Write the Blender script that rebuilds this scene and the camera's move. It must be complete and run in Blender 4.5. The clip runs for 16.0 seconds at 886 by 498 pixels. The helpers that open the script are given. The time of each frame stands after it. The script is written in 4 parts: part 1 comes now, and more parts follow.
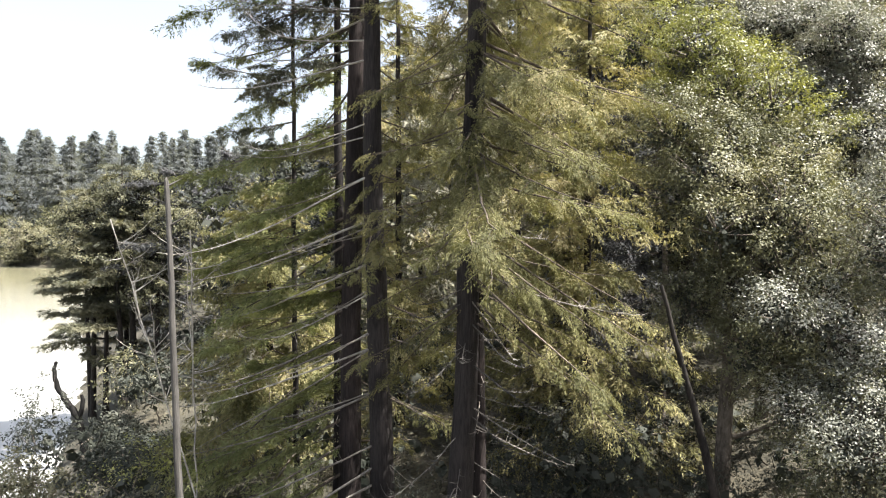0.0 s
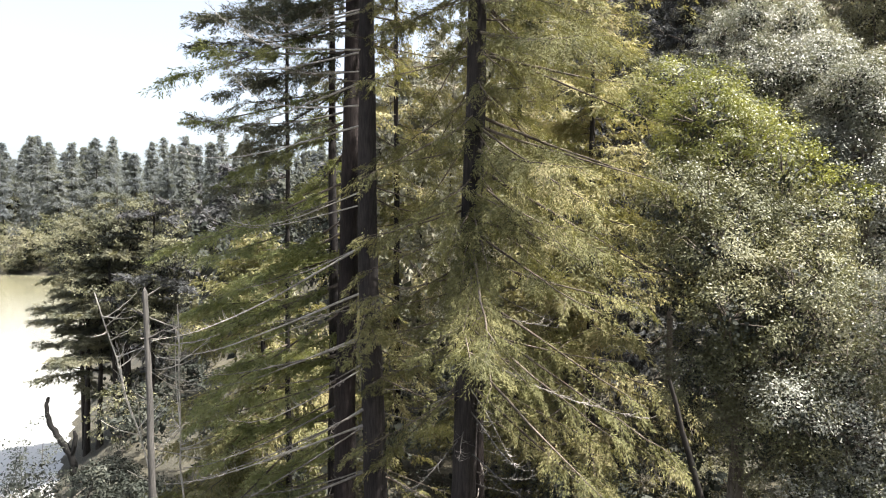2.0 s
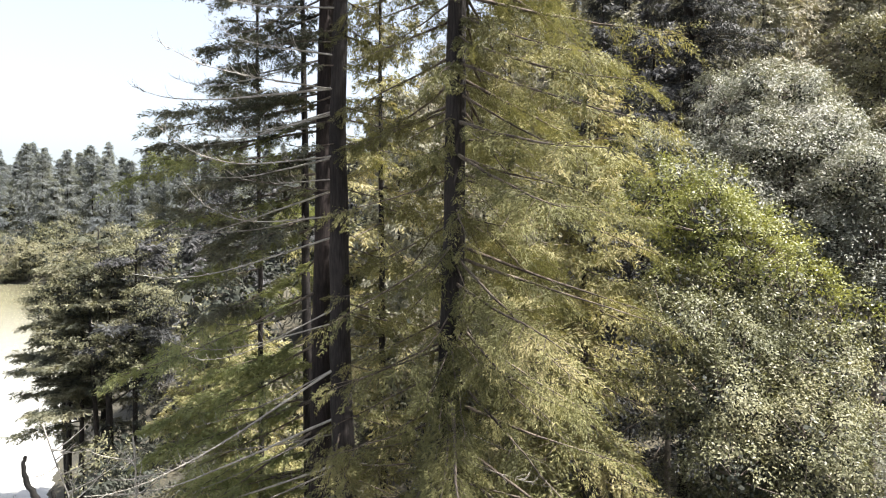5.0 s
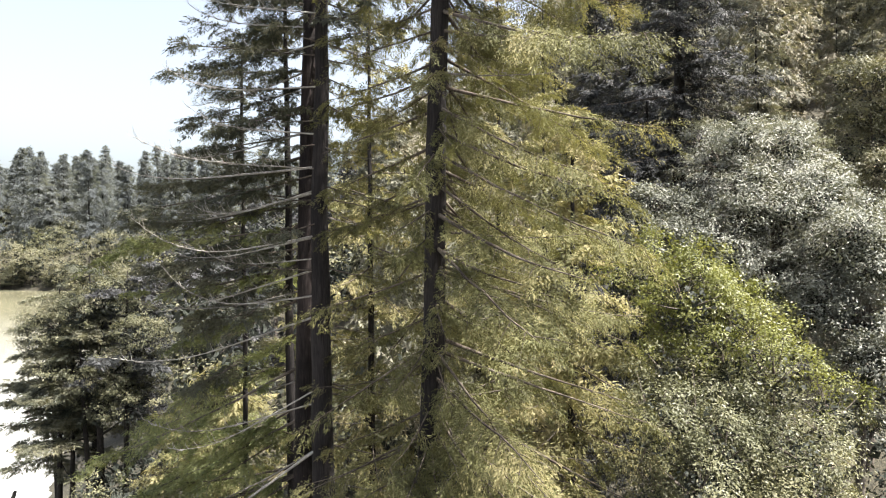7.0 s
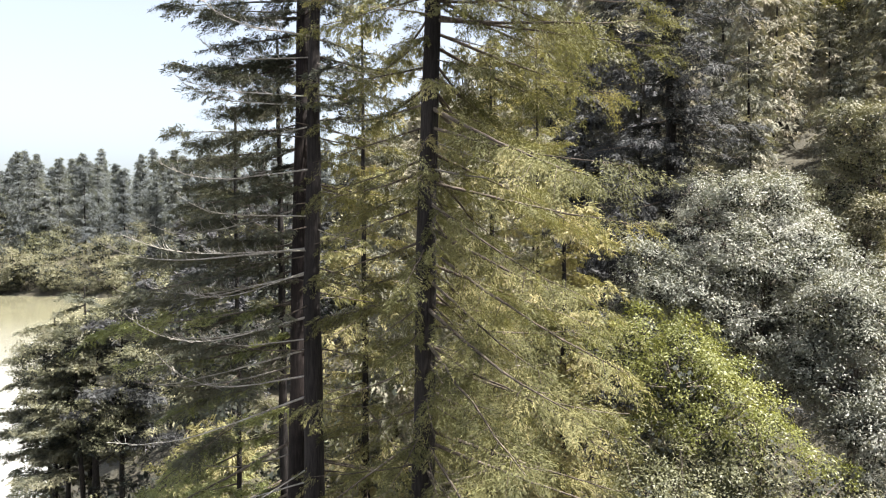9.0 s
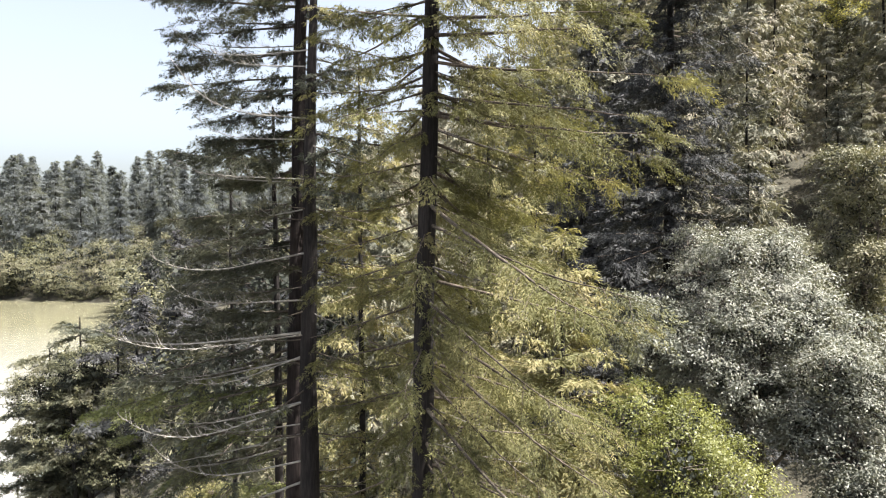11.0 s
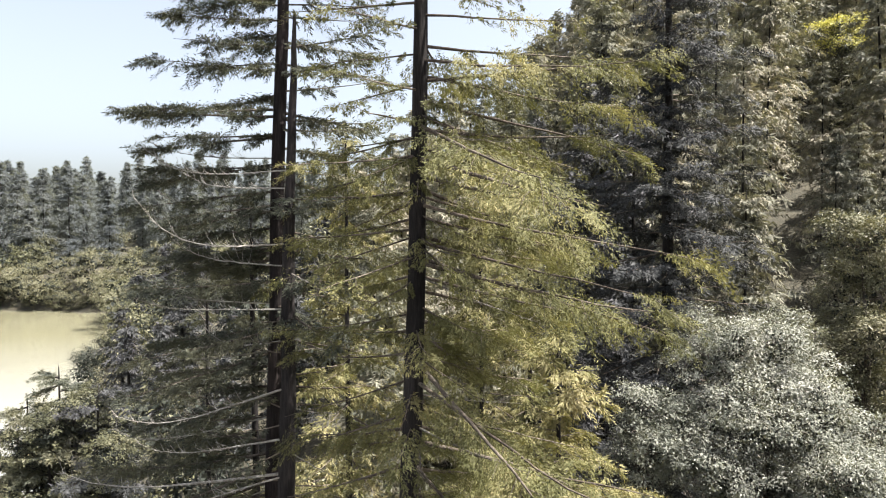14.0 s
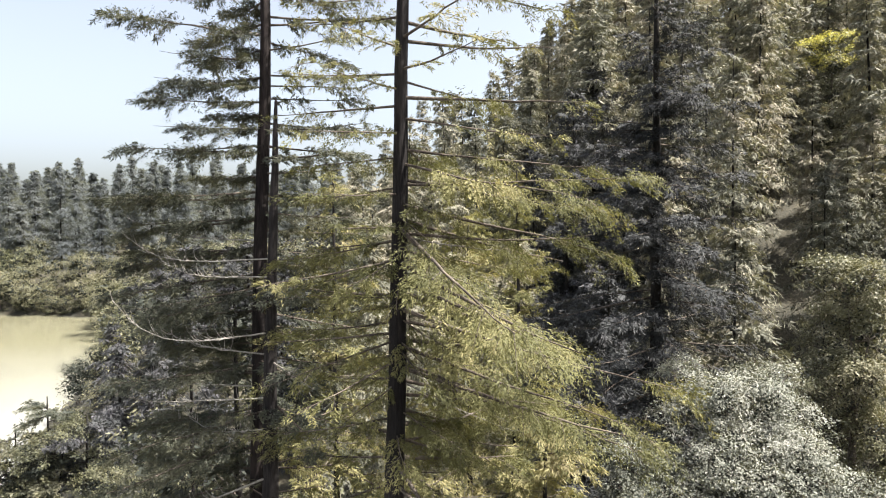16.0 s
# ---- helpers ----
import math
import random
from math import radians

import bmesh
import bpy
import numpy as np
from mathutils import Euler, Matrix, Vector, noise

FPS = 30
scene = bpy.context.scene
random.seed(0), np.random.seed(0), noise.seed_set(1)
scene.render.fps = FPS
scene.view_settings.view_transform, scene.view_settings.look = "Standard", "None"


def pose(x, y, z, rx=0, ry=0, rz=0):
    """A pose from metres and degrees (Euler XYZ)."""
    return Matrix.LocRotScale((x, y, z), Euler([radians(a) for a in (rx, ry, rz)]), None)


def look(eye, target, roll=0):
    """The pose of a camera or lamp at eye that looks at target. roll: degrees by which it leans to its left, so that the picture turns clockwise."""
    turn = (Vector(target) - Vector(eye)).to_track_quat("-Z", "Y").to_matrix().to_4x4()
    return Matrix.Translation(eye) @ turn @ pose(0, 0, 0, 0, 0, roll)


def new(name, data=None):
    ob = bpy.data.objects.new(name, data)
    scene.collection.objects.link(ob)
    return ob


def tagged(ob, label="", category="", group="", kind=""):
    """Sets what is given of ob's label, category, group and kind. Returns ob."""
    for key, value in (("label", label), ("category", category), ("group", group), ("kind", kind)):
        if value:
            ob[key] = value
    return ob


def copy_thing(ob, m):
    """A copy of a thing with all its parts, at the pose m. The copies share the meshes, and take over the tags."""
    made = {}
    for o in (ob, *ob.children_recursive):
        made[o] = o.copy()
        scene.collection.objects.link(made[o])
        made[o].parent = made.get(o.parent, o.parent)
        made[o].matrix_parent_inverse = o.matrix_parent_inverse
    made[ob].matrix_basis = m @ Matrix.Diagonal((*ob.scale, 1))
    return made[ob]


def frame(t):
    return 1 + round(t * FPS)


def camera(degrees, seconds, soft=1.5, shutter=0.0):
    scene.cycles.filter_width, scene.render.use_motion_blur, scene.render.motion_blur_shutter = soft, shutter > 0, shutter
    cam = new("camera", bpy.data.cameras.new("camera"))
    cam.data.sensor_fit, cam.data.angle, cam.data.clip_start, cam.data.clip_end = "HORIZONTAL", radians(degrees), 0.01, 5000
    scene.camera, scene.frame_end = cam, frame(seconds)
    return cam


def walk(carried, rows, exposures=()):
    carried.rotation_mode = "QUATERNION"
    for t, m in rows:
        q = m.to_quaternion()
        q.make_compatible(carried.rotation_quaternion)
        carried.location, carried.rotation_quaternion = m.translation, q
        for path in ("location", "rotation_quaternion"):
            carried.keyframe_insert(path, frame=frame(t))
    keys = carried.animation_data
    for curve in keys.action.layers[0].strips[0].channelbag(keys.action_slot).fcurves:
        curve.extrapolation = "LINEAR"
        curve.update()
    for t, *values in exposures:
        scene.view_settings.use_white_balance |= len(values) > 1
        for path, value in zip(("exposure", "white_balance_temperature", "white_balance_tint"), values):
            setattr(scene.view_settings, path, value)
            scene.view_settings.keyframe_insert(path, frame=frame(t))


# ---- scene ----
cam = camera(69.8, 16.0, 1.1)
METRES, EYE, TILT, LEAN, TURN = 20.0, 18.0, -1.65, 0.0, 0.0
ROWS = [
    (0.0, 0.0, 0.0, 0.0, 0.0, -0.0, 0.0),
    (0.5, 0.0012, 0.0044, 0.0276, 0.04, 0.05, -0.03),
    (1.0, 0.002, 0.0128, 0.0556, 0.06, 0.12, -0.03),
    (1.5, 0.0034, 0.0255, 0.0835, 0.08, 0.24, -0.06),
    (2.0, 0.005, 0.0404, 0.1121, 0.07, 0.31, -0.06),
    (2.5, 0.007, 0.0565, 0.1419, 0.04, 0.34, -0.03),
    (3.0, 0.0101, 0.0714, 0.1724, 0.01, 0.37, 0.01),
    (5.5, 0.0413, 0.1255, 0.3239, -0.05, 0.25, 0.29),
    (6.0, 0.047, 0.1275, 0.3526, -0.09, 0.28, 0.29),
    (6.5, 0.0527, 0.1275, 0.3819, -0.15, 0.29, 0.3),
    (7.0, 0.0583, 0.1262, 0.4114, -0.21, 0.29, 0.32),
    (7.5, 0.0632, 0.1242, 0.4409, -0.26, 0.31, 0.33),
    (8.0, 0.066, 0.122, 0.4708, -0.34, 0.3, 0.36),
    (8.5, 0.0674, 0.1191, 0.5006, -0.41, 0.28, 0.36),
    (9.0, 0.0677, 0.1157, 0.5305, -0.48, 0.27, 0.39),
    (11.5, 0.0679, 0.1332, 0.6854, -0.83, 0.18, 0.44),
    (12.0, 0.0681, 0.1447, 0.7159, -0.95, 0.2, 0.43),
    (12.5, 0.0689, 0.1563, 0.7452, -1.07, 0.22, 0.44),
    (13.0, 0.0715, 0.168, 0.7753, -1.13, 0.22, 0.48),
    (13.5, 0.0725, 0.1807, 0.8051, -1.3, 0.29, 0.46),
    (14.0, 0.075, 0.188, 0.8351, -1.43, 0.32, 0.46),
    (14.5, 0.0784, 0.1896, 0.865, -1.53, 0.2, 0.5),
    (15.0, 0.0829, 0.1906, 0.8944, -1.66, 0.2, 0.53),
    (15.5, 0.0878, 0.1907, 0.9249, -1.81, 0.17, 0.53),
    (16.0, 0.092, 0.1897, 0.9557, -1.93, 0.15, 0.57),
]
EXPOSURES = [(0.0, 2.5), (6.0, 2.4), (11.0, 2.29), (16.0, 2.17)]
walk(cam, [(t, pose(0, 0, EYE, TILT, LEAN, TURN) @ pose(METRES * x, METRES * y, METRES * z, 90 + pitch, roll, yaw)) for t, x, y, z, yaw, pitch, roll in ROWS], EXPOSURES)

# ---- world, sun, exposure ----
SUN_AZ, SUN_EL = 105.0, 61.0  # degrees: clockwise from straight ahead, above the horizon
world = bpy.data.worlds.new("sky")
scene.world = world
world.use_nodes = True
wn = world.node_tree
sky = wn.nodes.new("ShaderNodeTexSky")
sky.sky_type = "NISHITA"
sky.sun_disc = False
sky.sun_elevation = radians(SUN_EL)
sky.sun_rotation = radians(SUN_AZ)
sky.air_density, sky.dust_density, sky.ozone_density = 1.0, 4.5, 1.0
wn.nodes["Background"].inputs["Strength"].default_value = 0.071
haze = wn.nodes.new("ShaderNodeHueSaturation")
haze.inputs["Saturation"].default_value = 0.55
wn.links.new(sky.outputs["Color"], haze.inputs["Color"])
wn.links.new(haze.outputs["Color"], wn.nodes["Background"].inputs["Color"])
sun_data = bpy.data.lights.new("sun", "SUN")
sun_data.energy, sun_data.angle, sun_data.color = 5.0, radians(0.53), (1.0, 0.95, 0.87)
sun = new("sun", sun_data)
to_sun = Vector((math.sin(radians(SUN_AZ)) * math.cos(radians(SUN_EL)), math.cos(radians(SUN_AZ)) * math.cos(radians(SUN_EL)), math.sin(radians(SUN_EL))))
sun.matrix_world = look(to_sun * 400, (0, 0, 0))


# ---- materials ----
def node_material(name):
    m = bpy.data.materials.new(name)
    m.use_nodes = True
    return m, m.node_tree.nodes, m.node_tree.links


def ramp(nodes, stops):
    r = nodes.new("ShaderNodeValToRGB")
    while len(r.color_ramp.elements) < len(stops):
        r.color_ramp.elements.new(0.5)
    for e, (at, col) in zip(r.color_ramp.elements, stops):
        e.position, e.color = at, (*col, 1)
    return r


def leaf_material(name, stops, rough=0.5, through_light=0.3, gloss=0.4, patch=0.6):
    """Leaves: colour by leaf and by larger patches, some light let through."""
    m, n, l = node_material(name)
    geo, info = n.new("ShaderNodeNewGeometry"), n.new("ShaderNodeObjectInfo")
    tex = n.new("ShaderNodeTexNoise")
    tex.inputs["Scale"].default_value = patch
    tex.inputs["Detail"].default_value = 3
    l.new(geo.outputs["Position"], tex.inputs["Vector"])
    a = n.new("ShaderNodeMath"); a.operation = "MULTIPLY_ADD"
    a.inputs[1].default_value, a.inputs[2].default_value = 0.24, -0.28
    l.new(geo.outputs["Random Per Island"], a.inputs[0])
    # Strong patch contrast imitates lit and shaded clumps in the leaf colour.
    b = n.new("ShaderNodeMath"); b.operation = "MULTIPLY_ADD"
    b.inputs[1].default_value = 1.45
    l.new(tex.outputs["Fac"], b.inputs[0]); l.new(a.outputs[0], b.inputs[2])
    c = n.new("ShaderNodeMath"); c.operation = "MULTIPLY_ADD"
    c.inputs[1].default_value = 0.25
    l.new(info.outputs["Random"], c.inputs[0]); l.new(b.outputs[0], c.inputs[2])
    d = n.new("ShaderNodeMath"); d.operation = "SUBTRACT"
    d.inputs[1].default_value = 0.15
    l.new(c.outputs[0], d.inputs[0])
    r = ramp(n, [(at, (col[0] * 1.035, col[1], col[2] * 1.58)) for at, col in stops])
    l.new(d.outputs[0], r.inputs["Fac"])
    p = n["Principled BSDF"]
    p.inputs["Roughness"].default_value = rough
    p.inputs["Specular IOR Level"].default_value = gloss
    l.new(r.outputs["Color"], p.inputs["Base Color"])
    t = n.new("ShaderNodeBsdfTranslucent")
    mixc = n.new("ShaderNodeMix"); mixc.data_type = "RGBA"; mixc.blend_type = "MULTIPLY"
    mixc.inputs["Factor"].default_value = 1.0
    l.new(r.outputs["Color"], mixc.inputs["A"])
    mixc.inputs["B"].default_value = (1.2, 1.15, 0.7, 1)
    l.new(mixc.outputs["Result"], t.inputs["Color"])
    mix = n.new("ShaderNodeMixShader")
    mix.inputs["Fac"].default_value = through_light
    l.new(p.outputs[0], mix.inputs[1]); l.new(t.outputs[0], mix.inputs[2])
    l.new(mix.outputs[0], n["Material Output"].inputs["Surface"])
    return m


def bark_material(name, dark, light, scale=(9, 9, 1.1), bump=0.6, patch=0.5):
    """Fibrous bark: long vertical ridges, paler flakes and stains."""
    m, n, l = node_material(name)
    co = n.new("ShaderNodeTexCoord")
    mp = n.new("ShaderNodeMapping")
    mp.inputs["Scale"].default_value = scale
    l.new(co.outputs["Object"], mp.inputs["Vector"])
    fib = n.new("ShaderNodeTexNoise")
    fib.inputs["Scale"].default_value, fib.inputs["Detail"].default_value, fib.inputs["Roughness"].default_value = 2.0, 6, 0.65
    l.new(mp.outputs[0], fib.inputs["Vector"])
    big = n.new("ShaderNodeTexNoise")
    big.inputs["Scale"].default_value, big.inputs["Detail"].default_value = patch, 4
    l.new(co.outputs["Object"], big.inputs["Vector"])
    add = n.new("ShaderNodeMath"); add.operation = "MULTIPLY_ADD"
    add.inputs[1].default_value = 0.6
    l.new(fib.outputs["Fac"], add.inputs[0])
    h = n.new("ShaderNodeMath"); h.operation = "MULTIPLY"
    h.inputs[1].default_value = 0.45
    l.new(big.outputs["Fac"], h.inputs[0]); l.new(h.outputs[0], add.inputs[2])
    mid = tuple((a + b) / 2 for a, b in zip(dark, light))
    r = ramp(n, [(0.33, tuple(v * 0.4 for v in dark)), (0.47, dark), (0.58, mid), (0.72, light)])
    l.new(add.outputs[0], r.inputs["Fac"])
    p = n["Principled BSDF"]
    p.inputs["Roughness"].default_value = 0.9
    p.inputs["Specular IOR Level"].default_value = 0.15
    l.new(r.outputs["Color"], p.inputs["Base Color"])
    bp = n.new("ShaderNodeBump")
    bp.inputs["Strength"].default_value, bp.inputs["Distance"].default_value = bump, 0.04
    l.new(fib.outputs["Fac"], bp.inputs["Height"]); l.new(bp.outputs[0], p.inputs["Normal"])
    return m


REDWOOD_BARK = bark_material("redwood_bark", (0.013, 0.0115, 0.0115), (0.035, 0.03, 0.029))
RED_BARK = bark_material("reddish_redwood_bark", (0.013, 0.0107, 0.0105), (0.036, 0.028, 0.027))
GREY_BARK = bark_material("grey_bark", (0.06, 0.05, 0.042), (0.16, 0.14, 0.12), (5, 5, 2))
DARK_BARK = bark_material("dark_tree_bark", (0.011, 0.010, 0.009), (0.032, 0.027, 0.024), (6, 6, 2))
DEAD_WOOD = bark_material("bleached_dead_wood", (0.10, 0.09, 0.08), (0.29, 0.27, 0.245), (14, 14, 4), 0.4, 1.2)
BLACK_WOOD = bark_material("black_stump_wood", (0.005, 0.005, 0.005), (0.014, 0.013, 0.012), (8, 8, 2))
SNAG_WOOD = bark_material("weathered_snag_wood", (0.04, 0.038, 0.036), (0.095, 0.09, 0.084), (16, 16, 0.8), 0.6, 0.7)
LIMB_BARK = bark_material("limb_bark", (0.05, 0.04, 0.033), (0.17, 0.145, 0.12), (12, 12, 6), 0.4, 1.0)
REDWOOD_LEAF = leaf_material("redwood_needles", [(0.1, (0.04544, 0.04847, 0.01509)), (0.42, (0.1061, 0.1105, 0.03081)), (0.72, (0.1908, 0.1812, 0.05656)), (1, (0.2716, 0.2476, 0.09221))], 0.6, 0.32, 0.15, 0.5)
# Brighter yellow-green needles: sunlight on the lower left boughs put into the colour.
LIT_NEEDLE = leaf_material("sunlit_redwood_needles", [(0.1, (0.06185, 0.0756, 0.02293)), (0.42, (0.1396, 0.1628, 0.04586)), (0.72, (0.2344, 0.2572, 0.08026)), (1, (0.3192, 0.3308, 0.1218))], 0.6, 0.42, 0.15, 0.5)
# Darker redwood needles: the high boughs' shade painted in; shore trees use them too.
DARK_NEEDLE = leaf_material("dark_redwood_needles", [(0.1, (0.02917, 0.03558, 0.02099)), (0.5, (0.07293, 0.07955, 0.03734)), (1, (0.1606, 0.1576, 0.0677))], 0.6, 0.3, 0.15, 0.5)
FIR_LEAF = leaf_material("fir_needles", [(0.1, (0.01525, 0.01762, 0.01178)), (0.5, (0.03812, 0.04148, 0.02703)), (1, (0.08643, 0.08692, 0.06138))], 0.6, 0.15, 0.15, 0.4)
# Near-black green: deep shade under and inside trees, put into the leaf colour.
SHADE_LEAF = leaf_material("shade_darkened_leaves", [(0.1, (0.0096, 0.012, 0.0066)), (0.5, (0.0252, 0.03, 0.0156)), (1.0, (0.054, 0.0582, 0.03))], 0.6, 0.1, 0.12, 0.5)
BLEACHED = bark_material("silver_bleached_wood", (0.20, 0.185, 0.165), (0.44, 0.42, 0.385), (14, 14, 4), 0.4, 1.2)
BAY_LEAF = leaf_material("bay_leaves", [(0.1, (0.03518, 0.04048, 0.01569)), (0.5, (0.09569, 0.1016, 0.03572)), (1, (0.2005, 0.197, 0.07904))], 0.48, 0.25, 0.28, 0.5)
GREY_LEAF = leaf_material("grey_oak_leaves", [(0.1, (0.05372, 0.06163, 0.03122)), (0.5, (0.1443, 0.1558, 0.08181)), (1, (0.2687, 0.278, 0.1572))], 0.5, 0.2, 0.35, 0.5)
NEW_LEAF = leaf_material("new_yellow_green_leaves", [(0.1, (0.06153, 0.0742, 0.01226)), (0.5, (0.1228, 0.1361, 0.02385)), (1, (0.2057, 0.2147, 0.05145))], 0.45, 0.38, 0.4, 0.6)
YELLOW_LEAF = leaf_material("bright_yellow_blossom", [(0.1, (0.2218, 0.22, 0.03168)), (0.6, (0.3485, 0.3432, 0.0528)), (1.0, (0.4118, 0.4136, 0.1162))], 0.5, 0.35, 0.3, 0.6)
OAK_LEAF = leaf_material("green_oak_leaves", [(0.1, (0.0382, 0.0425, 0.017)), (0.5, (0.0978, 0.102, 0.0382)), (1, (0.187, 0.178, 0.0765))], 0.5, 0.25, 0.25, 0.5)
PALE_LEAF = leaf_material("pale_willow_leaves", [(0.1, (0.06336, 0.06968, 0.02848)), (0.5, (0.1208, 0.1232, 0.05072)), (1, (0.184, 0.1808, 0.0824))], 0.7, 0.3, 0.2, 0.08)
# Pale bluish grey-green: the haze over the lake is put into this colour.
HAZE_NEEDLE = leaf_material("hazed_conifer_needles", [(0.1, (0.08145, 0.09455, 0.06872)), (0.5, (0.1071, 0.1223, 0.08305)), (1, (0.15, 0.1611, 0.1012))], 0.8, 0.5, 0.05, 0.02)
HILL_NEEDLE = leaf_material("hillside_conifer_needles", [(0.1, (0.05979, 0.0678, 0.03695)), (0.5, (0.1418, 0.1446, 0.07107)), (1, (0.2752, 0.2552, 0.1273))], 0.7, 0.2, 0.15, 0.15)


def ground_material():
    m, n, l = node_material("forest_floor")
    geo = n.new("ShaderNodeNewGeometry")
    a = n.new("ShaderNodeTexNoise"); a.inputs["Scale"].default_value, a.inputs["Detail"].default_value = 0.25, 6
    b = n.new("ShaderNodeTexNoise"); b.inputs["Scale"].default_value, b.inputs["Detail"].default_value = 5.0, 8
    l.new(geo.outputs["Position"], a.inputs["Vector"]); l.new(geo.outputs["Position"], b.inputs["Vector"])
    mix = n.new("ShaderNodeMath"); mix.operation = "MULTIPLY_ADD"; mix.inputs[1].default_value = 0.5
    hb = n.new("ShaderNodeMath"); hb.operation = "MULTIPLY"; hb.inputs[1].default_value = 0.5
    l.new(b.outputs["Fac"], hb.inputs[0]); l.new(a.outputs["Fac"], mix.inputs[0]); l.new(hb.outputs[0], mix.inputs[2])
    r = ramp(n, [(0.3, (0.012, 0.011, 0.008)), (0.47, (0.026, 0.024, 0.015)), (0.6, (0.055, 0.047, 0.03)), (0.72, (0.04, 0.042, 0.02))])
    l.new(mix.outputs[0], r.inputs["Fac"])
    p = n["Principled BSDF"]; p.inputs["Roughness"].default_value = 0.95
    l.new(r.outputs["Color"], p.inputs["Base Color"])
    bp = n.new("ShaderNodeBump"); bp.inputs["Strength"].default_value, bp.inputs["Distance"].default_value = 0.8, 0.1
    l.new(b.outputs["Fac"], bp.inputs["Height"]); l.new(bp.outputs[0], p.inputs["Normal"])
    return m


def water_material():
    m, n, l = node_material("murky_lake_water")
    geo = n.new("ShaderNodeNewGeometry")
    a = n.new("ShaderNodeTexNoise"); a.inputs["Scale"].default_value, a.inputs["Detail"].default_value = 0.02, 4
    b = n.new("ShaderNodeTexNoise"); b.inputs["Scale"].default_value, b.inputs["Detail"].default_value = 1.6, 4
    l.new(geo.outputs["Position"], a.inputs["Vector"]); l.new(geo.outputs["Position"], b.inputs["Vector"])
    r = ramp(n, [(0.3, (0.125, 0.12, 0.078)), (0.7, (0.16, 0.153, 0.105))])
    l.new(a.outputs["Fac"], r.inputs["Fac"])
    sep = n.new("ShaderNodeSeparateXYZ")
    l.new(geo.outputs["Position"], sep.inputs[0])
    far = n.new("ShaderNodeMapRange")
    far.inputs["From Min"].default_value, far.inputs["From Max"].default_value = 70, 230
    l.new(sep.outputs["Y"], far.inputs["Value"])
    # Nearer water is paler and greyer: the sky's reflection painted into the colour.
    sky_pale = n.new("ShaderNodeMix"); sky_pale.data_type = "RGBA"
    sky_pale.inputs["A"].default_value = (0.245, 0.245, 0.235, 1)
    l.new(far.outputs["Result"], sky_pale.inputs["Factor"]); l.new(r.outputs["Color"], sky_pale.inputs["B"])
    p = n["Principled BSDF"]
    p.inputs["Roughness"].default_value = 0.12
    p.inputs["IOR"].default_value = 1.33
    l.new(sky_pale.outputs["Result"], p.inputs["Base Color"])
    bp = n.new("ShaderNodeBump"); bp.inputs["Strength"].default_value, bp.inputs["Distance"].default_value = 0.35, 0.05
    l.new(b.outputs["Fac"], bp.inputs["Height"]); l.new(bp.outputs[0], p.inputs["Normal"])
    return m


GROUND, WATER = ground_material(), water_material()


# ---- mesh helpers ----
def mesh_of(name, verts, tris=None, quads=None, mat=None, smooth=False):
    me = bpy.data.meshes.new(name)
    tris = np.zeros((0, 3), int) if tris is None else np.asarray(tris, int).reshape(-1, 3)
    quads = np.zeros((0, 4), int) if quads is None else np.asarray(quads, int).reshape(-1, 4)
    me.vertices.add(len(verts))
    me.vertices.foreach_set("co", np.asarray(verts, np.float32).ravel())
    me.loops.add(tris.size + quads.size)
    me.loops.foreach_set("vertex_index", np.concatenate([tris.ravel(), quads.ravel()]).astype(np.int32))
    me.polygons.add(len(tris) + len(quads))
    starts = np.concatenate([np.arange(len(tris)) * 3, tris.size + np.arange(len(quads)) * 4]).astype(np.int32)
    me.polygons.foreach_set("loop_start", starts)
    if smooth:
        me.polygons.foreach_set("use_smooth", np.ones(len(tris) + len(quads), bool))
    me.update(calc_edges=True)
    if mat:
        me.materials.append(mat)
    return me


def part_mesh(name, me, parent, label="", kind=""):
    ob = new(name, me)
    ob.parent = parent
    return tagged(ob, label, kind=kind)


def thing(name, x, y, z, label, category, group="", kind=""):
    ob = new(name)
    ob.location = (x, y, z)
    return tagged(ob, label, category, group, kind)


class Tubes:
    """Collects tapered tubes into one mesh."""

    def __init__(self):
        self.v, self.q, self.n = [], [], 0

    def add(self, pts, radii, sides=5, rough=0.0, rng=None):
        pts = np.asarray(pts, float)
        radii = np.asarray(radii, float)
        d = np.gradient(pts, axis=0)
        d /= np.linalg.norm(d, axis=1, keepdims=True) + 1e-9
        ref = np.where(np.abs(d[:, 2:3]) > 0.8, np.array([[1.0, 0, 0]]), np.array([[0, 0, 1.0]]))
        if np.abs(d[:, 2]).mean() > 0.6:
            ref = np.tile([[1.0, 0, 0]], (len(pts), 1))
        u = np.cross(d, ref)
        u /= np.linalg.norm(u, axis=1, keepdims=True) + 1e-9
        w = np.cross(d, u)
        a = np.arange(sides) * 2 * np.pi / sides
        r = np.repeat(radii[:, None], sides, 1)
        if rough and rng is not None:
            r = r * (1 + rough * rng.standard_normal(r.shape))
        ring = pts[:, None] + r[:, :, None] * (np.cos(a)[None, :, None] * u[:, None] + np.sin(a)[None, :, None] * w[:, None])
        m = len(pts)
        i = np.arange(m - 1)[:, None] * sides + np.arange(sides)[None]
        j = np.arange(m - 1)[:, None] * sides + (np.arange(sides)[None] + 1) % sides
        q = np.stack([i, j, j + sides, i + sides], -1).reshape(-1, 4) + self.n
        self.v.append(ring.reshape(-1, 3)); self.q.append(q); self.n += m * sides

    def mesh(self, name, mat):
        return mesh_of(name, np.concatenate(self.v), None, np.concatenate(self.q), mat, True)


